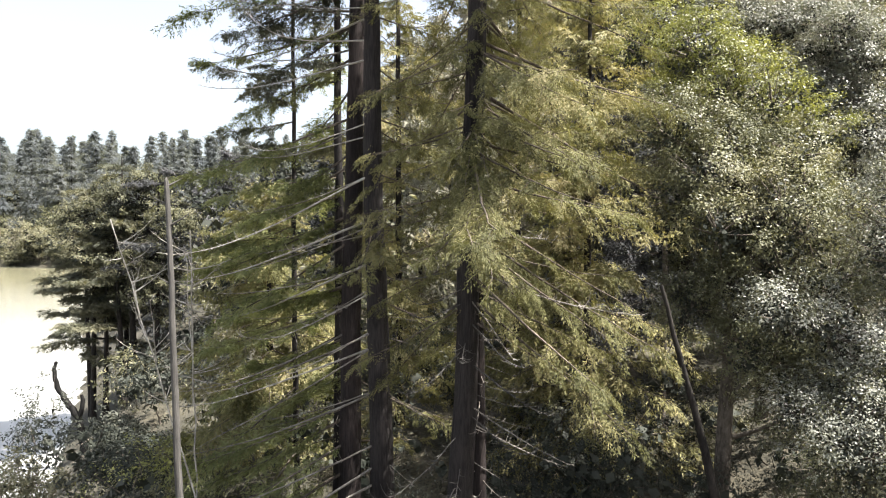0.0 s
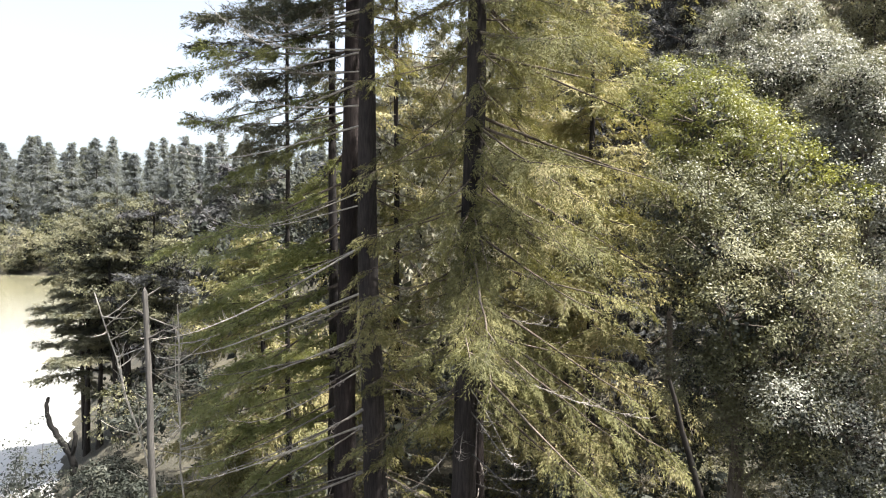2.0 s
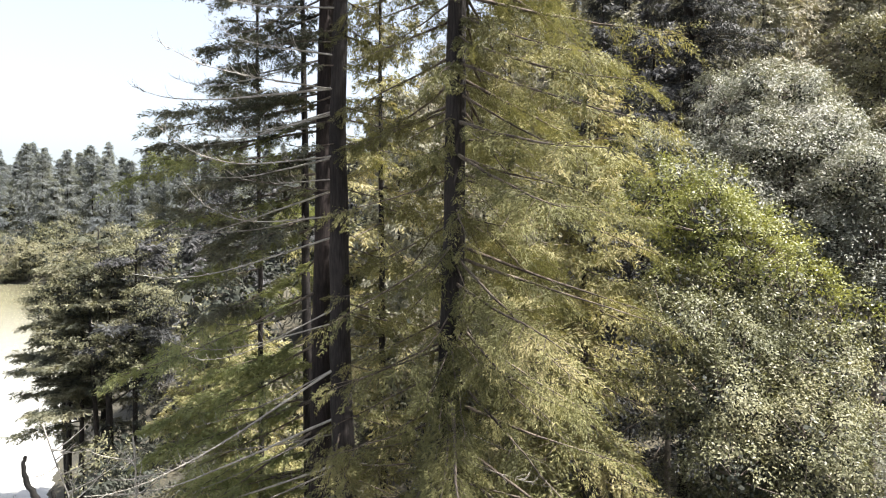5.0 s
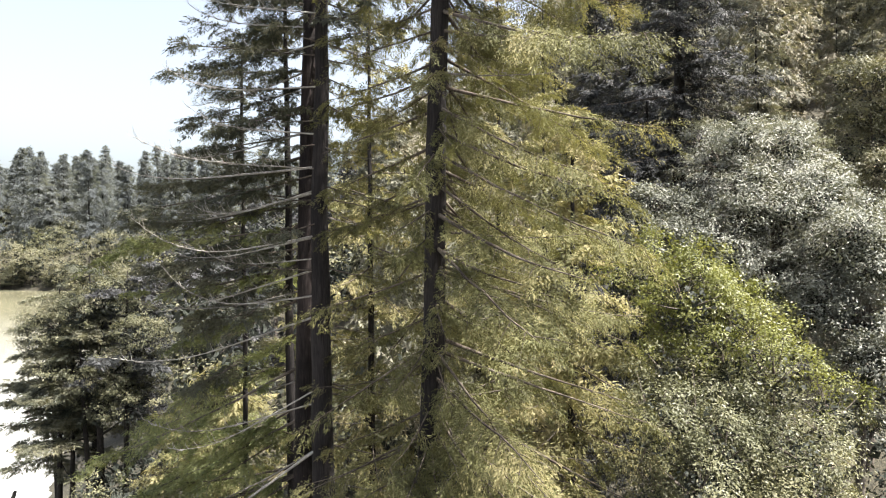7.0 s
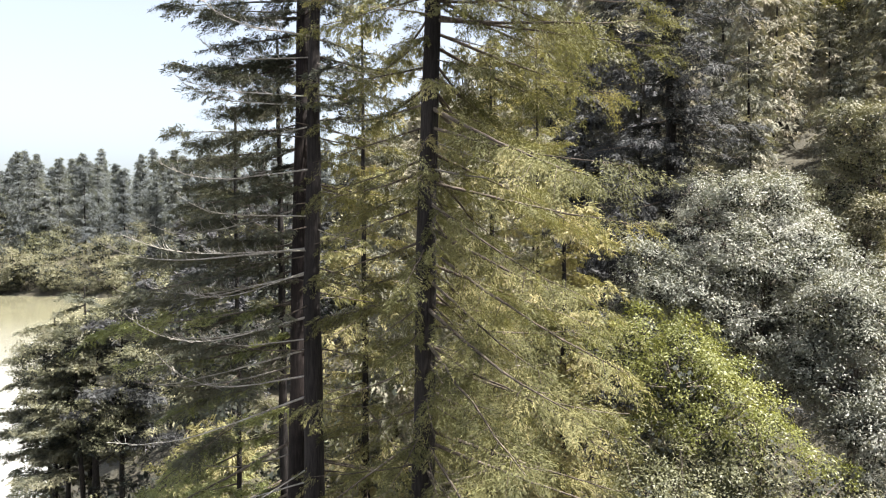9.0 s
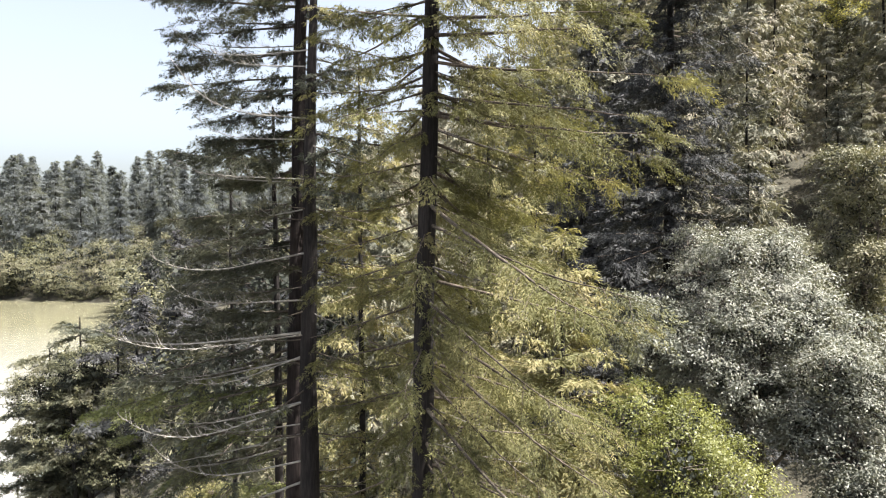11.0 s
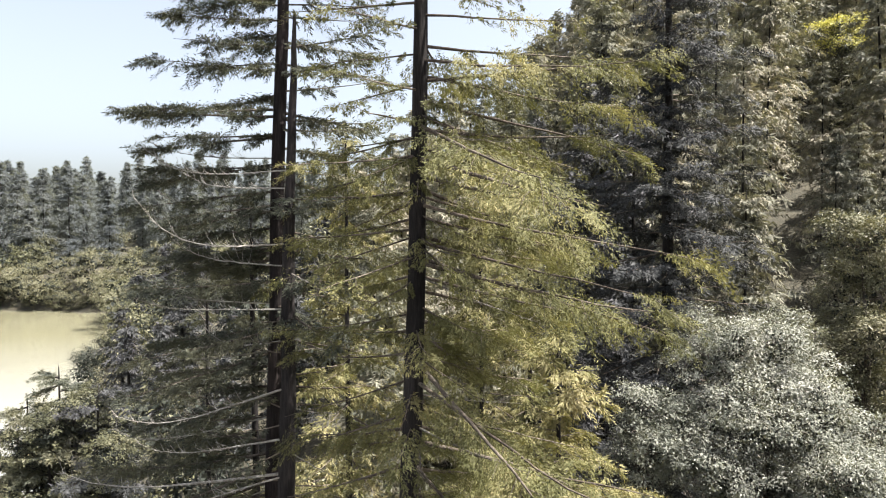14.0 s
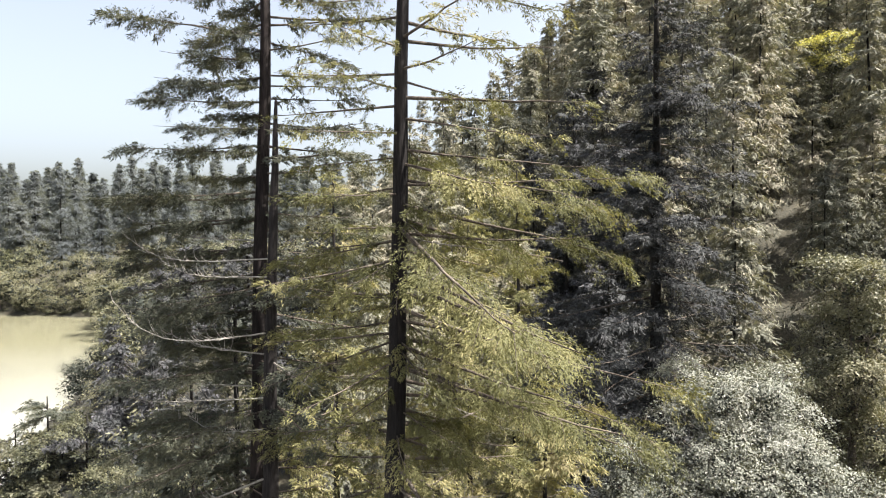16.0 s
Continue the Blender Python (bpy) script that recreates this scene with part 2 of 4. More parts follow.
def unit(v):
    return v / (np.linalg.norm(v, axis=-1, keepdims=True) + 1e-9)


def blades(base, way, length, width, rng, face=None):
    """One kite-shaped blade for each leaf, a little bent, its face turned to the light around it."""
    n = len(base)
    face = np.array([0, 0, 1.0]) + rng.standard_normal((n, 3)) if face is None else unit(face + 0.33 * rng.standard_normal((n, 3)))
    way = unit(way - 0.85 * (way * face).sum(1, keepdims=True) * face)
    side = unit(np.cross(way, face))
    up = np.cross(side, way)
    mid = base + way * length[:, None] * 0.45 + up * length[:, None] * 0.08
    v = np.stack([base, mid + side * width[:, None] * 0.5, base + way * length[:, None], mid - side * width[:, None] * 0.5], 1)
    return v.reshape(-1, 3), np.arange(4 * n).reshape(-1, 4)


# ---- ground and lake ----
SHORE = [(-24, -400), (-22, 0), (-21, 25), (-26, 40), (-29, 47), (-34.5, 58), (-50, 90), (-68, 118), (-76, 143), (-99, 215), (-139, 296), (-230, 322), (-420, 345), (-900, 380), (-3500, 500)]


def inland(x, y):
    """Distance from the shore line, minus over the lake."""
    x, y = np.asarray(x, float), np.asarray(y, float)
    best = np.full(x.shape, 1e9)
    for (ax, ay), (bx, by) in zip(SHORE, SHORE[1:]):
        dx, dy = bx - ax, by - ay
        t = np.clip(((x - ax) * dx + (y - ay) * dy) / (dx * dx + dy * dy), 0, 1)
        best = np.minimum(best, np.hypot(x - ax - t * dx, y - ay - t * dy))
    sx = np.interp(y, [p[1] for p in SHORE[:11]], [p[0] for p in SHORE[:11]])
    back = np.interp(-x, [-p[0] for p in SHORE[10:]], [p[1] for p in SHORE[10:]])
    land = np.where(y < 292, x > sx, (y > back) | (x > -143))
    return np.where(land, best, -best)


def smooth(t):
    t = np.clip(t, 0, 1)
    return t * t * (3 - 2 * t)


def height(x, y):
    x, y = np.asarray(x, float), np.asarray(y, float)
    s = inland(x, y)
    bank = 7.6 * (1 - np.exp(-np.maximum(s, 0) / (8.0 + 30.0 * smooth((y - 90) / 110))))
    hill = 0.25 * np.clip(s - 33, 0, 160) + 0.28 * np.clip(y - 48, 0, 170) * smooth(s / 32)
    cap = np.interp(x / np.maximum(y, 20), [-0.5, -0.2, -0.1, 0.1, 0.2, 0.3, 0.6], [11, 12, 22, 44, 70, 95, 120])
    hill = hill * (1 + 0.6 * smooth((x / np.maximum(y, 20) - 0.05) / 0.25))
    ridge = 46 * smooth((y - 300) / 440) * smooth(s / 60)
    wob = 0.5 * np.sin(x * 0.21 + 1.3) * np.sin(y * 0.17) + 0.25 * np.sin(x * 0.6 + y * 0.45)
    return np.where(s > 0, -0.25 + bank + cap * np.tanh(hill / cap) + ridge + wob * smooth(s / 8), -2.5 * (1 - np.exp(np.minimum(s, 0) / 10)) - 0.25)


def ground():
    k = np.linspace(-1, 1, 261)
    c = 18 * np.sinh(k * 5.76)
    gx, gy = np.meshgrid(c, c + 45, indexing="ij")
    z = height(gx, gy)
    v = np.stack([gx, gy, z], -1).reshape(-1, 3)
    n = len(k)
    i = (np.arange(n - 1)[:, None] * n + np.arange(n - 1)[None]).ravel()
    q = np.stack([i, i + n, i + n + 1, i + 1], -1)
    tagged(new("ground", mesh_of("ground", v, None, q, GROUND, True)), "brown leaf-littered forest floor rising into a wooded hill", "ground", kind="structure")
    w = 3400
    v = [(-w, -w, 0), (w, -w, 0), (w, w, 0), (-w, w, 0)]
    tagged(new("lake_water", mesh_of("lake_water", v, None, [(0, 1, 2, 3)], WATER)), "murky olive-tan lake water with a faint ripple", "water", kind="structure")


ground()


# ---- conifers ----
def trunk_mesh(name, h, r0, mat, rng, lean=(0, 0), top=0.04, power=0.8, sides=14, flute=0.05, rings=40, keep=1.0, sway=0.0):
    """A fluted trunk with flared foot; keep below 1 leaves a broken top; sway bows it sideways half way up."""
    t = np.linspace(0, keep, rings)
    z = h * t
    r = top + (r0 - top) * (1 - t) ** power + r0 * 0.45 * np.exp(-z / 0.7)
    wob = 0.03 * np.cumsum(rng.standard_normal((rings, 2)), 0) * (h / 40) * 0.6
    wob -= np.linspace(0, 1, rings)[:, None] * wob[-1]
    wob[:, 0] += sway * np.sin(np.pi * t)
    a = np.arange(sides) * 2 * np.pi / sides
    ph = rng.uniform(0, 6.28, 3)
    rr = r[:, None] * (1 + flute * (np.sin(3 * a + ph[0])[None] + np.sin(5 * a + ph[1] + z[:, None] * 0.12)) + 0.03 * rng.standard_normal((rings, sides)))
    x = lean[0] * z[:, None] + wob[:, :1] + rr * np.cos(a)
    y = lean[1] * z[:, None] + wob[:, 1:] + rr * np.sin(a)
    v = np.stack([x, y, np.repeat(z[:, None], sides, 1)], -1).reshape(-1, 3)
    v = np.vstack([v, [[lean[0] * z[-1], lean[1] * z[-1], z[-1] + 0.1]]])
    i = np.arange(rings - 1)[:, None] * sides + np.arange(sides)[None]
    j = np.arange(rings - 1)[:, None] * sides + (np.arange(sides)[None] + 1) % sides
    q = np.stack([i, j, j + sides, i + sides], -1).reshape(-1, 4)
    b = (rings - 1) * sides
    tr = [(b + k, b + (k + 1) % sides, len(v) - 1) for k in range(sides)]
    return mesh_of(name, v, tr, q, mat, True), (lambda zz: np.array([lean[0] * zz + np.interp(zz, z, wob[:, 0]), lean[1] * zz + np.interp(zz, z, wob[:, 1]), zz])), (lambda zz: float(np.interp(zz, z, r)))


def limb_path(p0, az, length, rise, curl, rng, n=9, wobble=0.03, bend=2.6):
    s = np.linspace(0, 1, n)
    out = length * s
    zz = length * (np.tan(rise) * s + curl * s ** bend)
    side = wobble * length * np.cumsum(rng.standard_normal(n)) * s / np.sqrt(n)
    x = out * np.cos(az) - side * np.sin(az)
    y = out * np.sin(az) + side * np.cos(az)
    zz = zz + 0.4 * wobble * length * np.cumsum(rng.standard_normal(n)) * s / np.sqrt(n)
    return p0 + np.stack([x, y, zz], -1)


def along(path, s):
    t = np.linspace(0, 1, len(path))
    return np.stack([np.interp(s, t, path[:, k]) for k in range(3)], -1)


def fronds(path, s0, n, reach, per, droop, size, rng, hang=0.5, gaps=0.0):
    """Flat sprays of needles on side twigs along a limb; the needles of one spray face the same way.
    hang: 0 for level plumes, 1 for curtains that face away from the trunk. gaps: the size of bare patches. Returns triangles and the twigs."""
    s = np.clip(s0 + (1.02 - s0) * (np.arange(n) + rng.uniform(0.1, 0.9, n)) / n, 0, 1)
    if gaps:
        x, y, z = (along(path, s) / gaps).T
        keep = np.sin(2.1 * x + 1.3 * np.sin(1.1 * z)) + np.sin(2.3 * y + 0.8 * z) + np.sin(2.9 * z + 1.5 * x) + rng.normal(0, 0.35, n) > -0.5
        keep[:3] = True
        s, n = s[keep], int(keep.sum())
    b = along(path, s)
    d = unit(along(path, np.clip(s + 0.05, 0, 1)) - along(path, np.clip(s - 0.05, 0, 1)))
    up = np.array([0, 0, 1.0])
    lat = unit(np.cross(d, up)) * np.where(np.arange(n) % 2, 1, -1)[:, None]
    f = (s - s0) / (1.02 - s0)
    ang = (rng.uniform(0.75, 1.35, n) * (1.0 - 0.45 * f ** 2))[:, None]
    tw = unit(d * np.cos(ang) + lat * np.sin(ang) + up * rng.normal(0, 0.14, n)[:, None])
    ln = reach * (0.4 + 0.6 * np.sin(np.pi * (0.12 + 0.68 * f))) * rng.uniform(0.6, 1.35, n)
    dr = droop * rng.uniform(0.45, 1.5, n)
    out = unit(d * np.array([1, 1, 0]) + 0.35 * lat)
    nf = unit(up * (1.05 - hang) + out * hang + 0.26 * rng.standard_normal((n, 3)))
    t = rng.uniform(0.04, 1.0, (n, per)) ** 0.85
    tang = np.repeat(tw[:, None], per, 1).copy()
    tang[..., 2] -= 1.6 * dr[:, None] * t ** 0.6
    tang = unit(tang)
    q = unit(np.cross(np.repeat(nf[:, None], per, 1), tang))
    wide = rng.normal(0, 1, (n, per)) * (0.17 * ln[:, None] * (1.1 - 0.75 * t))
    pos = b[:, None] + tw[:, None] * (ln[:, None] * t)[..., None]
    pos[..., 2] -= dr[:, None] * ln[:, None] * t ** 1.6
    pos = pos + q * wide[..., None] + nf[:, None] * (rng.normal(0, 0.05, (n, per)) * ln[:, None])[..., None]
    face = unit(nf[:, None] + 0.42 * rng.standard_normal((n, per, 3)))
    way = tang * 0.8 + q * (np.sign(wide) * rng.uniform(0.1, 0.9, (n, per)))[..., None] + 0.16 * rng.standard_normal((n, per, 3)) - up * 0.35 * hang
    way = unit(way - (way * face).sum(-1, keepdims=True) * face)
    lg = size * rng.uniform(0.6, 1.4, (n, per, 1))
    side = unit(np.cross(way, face)) * lg * rng.uniform(0.10, 0.17, (n, per, 1))
    v = np.stack([pos - side, pos + side, pos + way * lg], 2).reshape(-1, 3)
    return v, (b, tw, ln, dr)


def dead_twigs(tubes, path, r, n, reach, rng, curl=1.0):
    for _ in range(n):
        s = rng.uniform(0.2, 1.0)
        b = along(path, np.array([s]))[0]
        d = unit(along(path, np.array([min(s + 0.05, 1)]))[0] - along(path, np.array([s - 0.05]))[0])
        lat = unit(np.cross(d, (0, 0, 1.0))) * rng.choice([-1, 1])
        ln = reach * rng.uniform(0.35, 1.2) * (1.15 - 0.5 * s)
        w = unit(d * rng.uniform(0.3, 1.0) + lat * rng.uniform(0.3, 1.0))
        t = np.linspace(0, 1, 6)[:, None]
        c = rng.uniform(0.2, 1.1) * curl
        pts = b + w * ln * (t - 0.25 * abs(c) * t ** 2) + np.array([0, 0, 1.0]) * ln * (0.9 * c * t ** 2.2 - 0.15 * t) + rng.normal(0, 0.02, (6, 3)) * ln
        tubes.add(pts, r * (1 - 0.75 * t[:, 0]), 3)


def conifer(name, x, y, h, r0, label, group, seed, live, dead=(), bark=REDWOOD_BARK, leaf=REDWOOD_LEAF, lean=(0, 0), keep=1.0, power=0.8, z0=None, flute=0.05, deadwood=DEAD_WOOD, top=0.04, left=99.0, sway=0.0):
    """live: (z from, z to, count, az centre, az spread, length low, length high, rise low, rise high, curl, side twigs a metre, needles a twig, reach, droop, size, bare part)
    dead: (z from, z to, count, az centre, az spread, length low, length high, rise low, rise high, curl, twigs)"""
    rng = np.random.default_rng(seed)
    z0 = float(height(x, y)) - 0.15 if z0 is None else z0
    tree = thing(name, x, y, z0, label, "tree", group)
    me, axis, rad = trunk_mesh("trunk", h, r0, bark, rng, lean, power=power, keep=keep, flute=flute, top=top, sway=sway)
    part_mesh("trunk", me, tree)
    crowns = {}
    for za, zb, count, azc, azs, la, lb, ra, rb, curl, dens, per, reach, droop, size, bare, *other in live:
        got = crowns.setdefault(other[0] if other else leaf, [])
        for k in range(count):
            f = (k + rng.uniform(0, 1)) / count
            zz = za + (zb - za) * f - z0
            az = radians(azc + azs * (rng.uniform(-1, 1)))
            length = (la + (lb - la) * f) * rng.uniform(0.72, 1.12)
            length = min(length, (left if zz + z0 < 38 else left + 1.0) / max(0.05, -math.cos(az)))
            p = limb_path(axis(zz), az, length, radians(ra + (rb - ra) * f + rng.normal(0, 7 if zz + z0 < 30 else 3.5)), curl * rng.uniform(0.5, 1.4), rng, wobble=0.05)
            r = min(0.010 + 0.0062 * length, rad(zz) * 0.5) * rng.uniform(0.8, 1.2)
            tb = Tubes()
            tb.add(p, r * np.linspace(1.15, 0.18, len(p)), 6, 0.06, rng)
            ns = max(5, int(dens * length * (1 - bare)))
            hang = min(0.85, 0.15 + 0.9 * droop)
            v, (tbse, tdir, tlen, tdr) = fronds(p, bare * rng.uniform(0.6, 1.3), ns, reach, per, droop, size, rng, hang, 0.45 if h > 24 else 0.0)
            for i in range(0, len(tbse), 3):
                tt = np.linspace(0, 0.8, 3)[:, None]
                pts = tbse[i] + tdir[i] * tlen[i] * tt - np.array([0, 0, 1.0]) * tdr[i] * tlen[i] * tt ** 1.6
                tb.add(pts, np.linspace(0.012, 0.003, 3), 3)
            part_mesh("limb", tb.mesh("limb", LIMB_BARK), tree)
            got.append(v)
    for mt, got in crowns.items():
        v = np.concatenate(got)
        part_mesh("crown", mesh_of("crown", v, np.arange(len(v)).reshape(-1, 3), None, mt), tree, "feathery needle foliage", "stuff")
    for za, zb, count, azc, azs, la, lb, ra, rb, curl, twigs, *other in dead:
        for k in range(count):
            f = (k + rng.uniform(0, 1)) / count
            zz = za + (zb - za) * f - z0
            az = radians(azc + azs * (rng.uniform(-1, 1)))
            length = (la + (lb - la) * f) * rng.uniform(0.6, 1.15)
            p = limb_path(axis(zz), az, length, radians(ra + (rb - ra) * f + rng.normal(0, 5)), curl * rng.uniform(0.4, 1.6), rng, 15, bend=5.0 if other else 2.6)
            r = min(0.007 + 0.0040 * length, rad(zz) * 0.4) * rng.uniform(0.8, 1.2)
            tb = Tubes()
            tb.add(p, r * np.linspace(1.2, 0.16, len(p)), 6, 0.08, rng)
            dead_twigs(tb, p, 0.013, int(twigs * length / 4), 0.55, rng)
            part_mesh("dead_limb", tb.mesh("dead_limb", other[0] if other else deadwood), tree, "bare bleached limb with curled twigs")
    return tree


PAIR = "tall redwoods in front"
# the slim front trunk, with its dead broken spire
conifer("redwood_tree", -2.0, 21.5, 34, 0.43, "tall slim redwood with dark bark and a broken dead top", PAIR, 11,
        [(25, 33, 10, 190, 60, 2.8, 1.6, -8, 5, 0.10, 8, 60, 0.5, 0.4, 0.11, 0.35, DARK_NEEDLE),
         (12, 33, 15, 25, 40, 2.8, 2.6, -25, -14, 0.05, 8, 70, 0.6, 0.5, 0.11, 0.35),
         (17.5, 18.5, 2, -95, 20, 3.0, 3.0, -18, -18, 0.05, 12, 90, 0.6, 0.5, 0.1, 0.35)],
        [(8, 20, 13, 186, 30, 6.4, 6.0, -27, -20, 0.08, 18), (13, 29, 13, 186, 28, 6.4, 5.4, -24, -12, 0.12, 24, BLEACHED), (24, 37, 13, 190, 34, 4.8, 4.0, -9, -3, 0.22, 36, BLEACHED), (10, 34, 14, 15, 60, 2.6, 2.6, -26, -16, 0.05, 12)], power=0.7, sway=-0.38)
conifer("redwood_tree", -3.48, 22.7, 46, 0.40, "tall redwood with reddish bark, full of drooping green limbs", PAIR, 12,
        [(7, 19, 16, 162, 45, 6.6, 6.6, -27, -22, 0.06, 13, 80, 0.9, 0.3, 0.12, 0.12, LIT_NEEDLE),
         (18, 28, 11, 160, 45, 6.4, 5.8, -22, -14, 0.06, 13, 80, 0.9, 0.25, 0.12, 0.15, LIT_NEEDLE),
         (25, 34, 18, 170, 48, 5.0, 4.3, -14, -8, 0.05, 14, 90, 0.85, 0.25, 0.11, 0.12),
         (33, 45, 30, 180, 48, 3.9, 3.3, -7, 0, 0.03, 16, 100, 0.8, 0.28, 0.1, 0.08),
         (31, 46, 36, 8, 68, 4.0, 3.4, -8, 1, 0.03, 9, 64, 0.65, 0.3, 0.12, 0.15),
         (44, 53, 24, 175, 180, 3.5, 0.9, 4, 25, 0.03, 9, 50, 0.55, 0.2, 0.13, 0.15),
         (10, 32, 9, 40, 35, 3.6, 3.4, -25, -12, 0.08, 9, 64, 0.7, 0.45, 0.13, 0.25, REDWOOD_LEAF)],
        [(12, 32, 6, 175, 45, 6.0, 5.0, -26, -12, 0.14, 20), (27, 37, 6, 188, 30, 4.6, 4.2, -8, -3, 0.24, 40, BLEACHED)], bark=RED_BARK, leaf=DARK_NEEDLE, lean=(0.024, 0))
for sx, sy, hh, rr, sd in ((-4.1, 24.6, 29, 0.24, 13), (-6.2, 26.6, 27, 0.13, 16)):
    conifer("redwood_tree", sx, sy, hh, rr, "thin young redwood beside the larger trunks", PAIR, sd,
            [(8, 22, 13, 195, 60, 4.8, 4.0, -24, -14, 0.05, 13, 76, 0.95, 0.4, 0.13, 0.15, LIT_NEEDLE),
             (21, 7 + hh, 16, 190, 75, 4.0, 1.2, -14, 8, 0.05, 13, 76, 0.8, 0.35, 0.12, 0.12, DARK_NEEDLE)],
            [(9, 20, 8, 180, 120, 2, 1.6, -20, -10, 0.1, 8)])
conifer("redwood_tree", 0.42, 18.8, 44, 0.39, "tall redwood cloaked in hanging yellow-green sprays", PAIR, 14,
        [(17, 38, 36, -85, 50, 2.5, 1.5, -34, -18, 0.05, 11, 110, 0.55, 0.6, 0.078, 0.15),
         (20.6, 22, 3, -96, 24, 2.8, 2.8, -20, -20, 0.05, 11, 125, 0.75, 0.6, 0.078, 0.3),
         (15.4, 16.4, 2, -28, 14, 4.6, 4.8, -24, -20, 0.05, 11, 125, 0.75, 0.6, 0.078, 0.4),
         (16, 21.5, 22, 0, 95, 4.9, 5.3, -26, -20, 0.05, 8, 125, 0.8, 0.55, 0.078, 0.15),
         (21, 27, 21, 10, 82, 5.2, 5.4, -26, -18, 0.05, 11, 125, 1.0, 0.5, 0.078, 0.18),
         (27, 34, 25, 12, 78, 5.2, 5.6, -25, -15, 0.05, 11, 125, 1.0, 0.5, 0.078, 0.18),
         (34, 39.2, 19, 8, 76, 5.6, 4.8, -18, -9, 0.03, 11, 125, 0.95, 0.5, 0.078, 0.18),
         (39.5, 47, 20, 0, 70, 4.0, 3.2, -8, 6, 0.03, 8, 70, 0.55, 0.4, 0.078, 0.3),
         (34, 46, 24, 180, 60, 3.4, 2.8, -8, 0, 0.03, 8, 70, 0.6, 0.35, 0.078, 0.15),
         (46, 54, 22, 0, 180, 2.8, 0.8, 0, 25, 0.05, 9, 50, 0.5, 0.4, 0.11, 0.15),
         (15, 37, 40, 160, 52, 3.8, 4.2, -26, -12, 0.05, 8, 125, 0.75, 0.5, 0.078, 0.15)],
        [(9, 38, 15, 0, 72, 3.2, 4.0, -28, -15, 0.08, 20), (9, 17, 18, -55, 100, 3.0, 3.2, -38, -16, 0.15, 40, SNAG_WOOD), (16.9, 17.2, 1, -42, 4, 4.6, 4.6, -20, -20, 0.12, 50)], lean=(0.03, 0), left=3.0)
conifer("redwood_tree", 1.15, 19.5, 9.5, 0.26, "short second stem beside a tall redwood", PAIR, 15,
        [], [(9, 16, 10, -40, 120, 2.2, 1.6, -30, -15, 0.1, 10)], bark=RED_BARK, top=0.08)
# fir and redwoods behind
BEHIND = "conifers behind the front redwoods"
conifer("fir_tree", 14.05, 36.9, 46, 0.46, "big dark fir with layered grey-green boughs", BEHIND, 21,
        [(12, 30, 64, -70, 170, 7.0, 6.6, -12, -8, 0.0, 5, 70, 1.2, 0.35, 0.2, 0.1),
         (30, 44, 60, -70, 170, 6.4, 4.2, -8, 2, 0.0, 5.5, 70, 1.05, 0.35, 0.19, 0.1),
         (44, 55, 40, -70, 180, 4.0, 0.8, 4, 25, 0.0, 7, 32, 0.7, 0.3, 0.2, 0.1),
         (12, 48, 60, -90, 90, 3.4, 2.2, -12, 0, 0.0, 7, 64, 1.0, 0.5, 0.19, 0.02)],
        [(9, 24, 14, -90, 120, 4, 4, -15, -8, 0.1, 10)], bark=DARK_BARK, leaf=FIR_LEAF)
for sx, sy, hh, sd in ((-8.5, 31, 13, 31), (4.0, 34.0, 31, 32), (-2.5, 36, 33, 33), (8, 45, 34, 34), (6.4, 28.0, 24, 36)):
    conifer("redwood_tree", sx, sy, hh, 0.22, "younger redwood with yellow-green foliage behind taller trunks", BEHIND, sd,
            [(8, 8 + 0.6 * hh, 50, -90, 180, 4.6, 3.8, -18, -8, 0.05, 6.5, 46, 1.1, 0.5, 0.2, 0.03),
             (8 + 0.6 * hh, 7 + hh, 40, -90, 180, 3.6, 0.6, -4, 20, 0.05, 7, 40, 0.8, 0.5, 0.19, 0.02)], leaf=REDWOOD_LEAF)


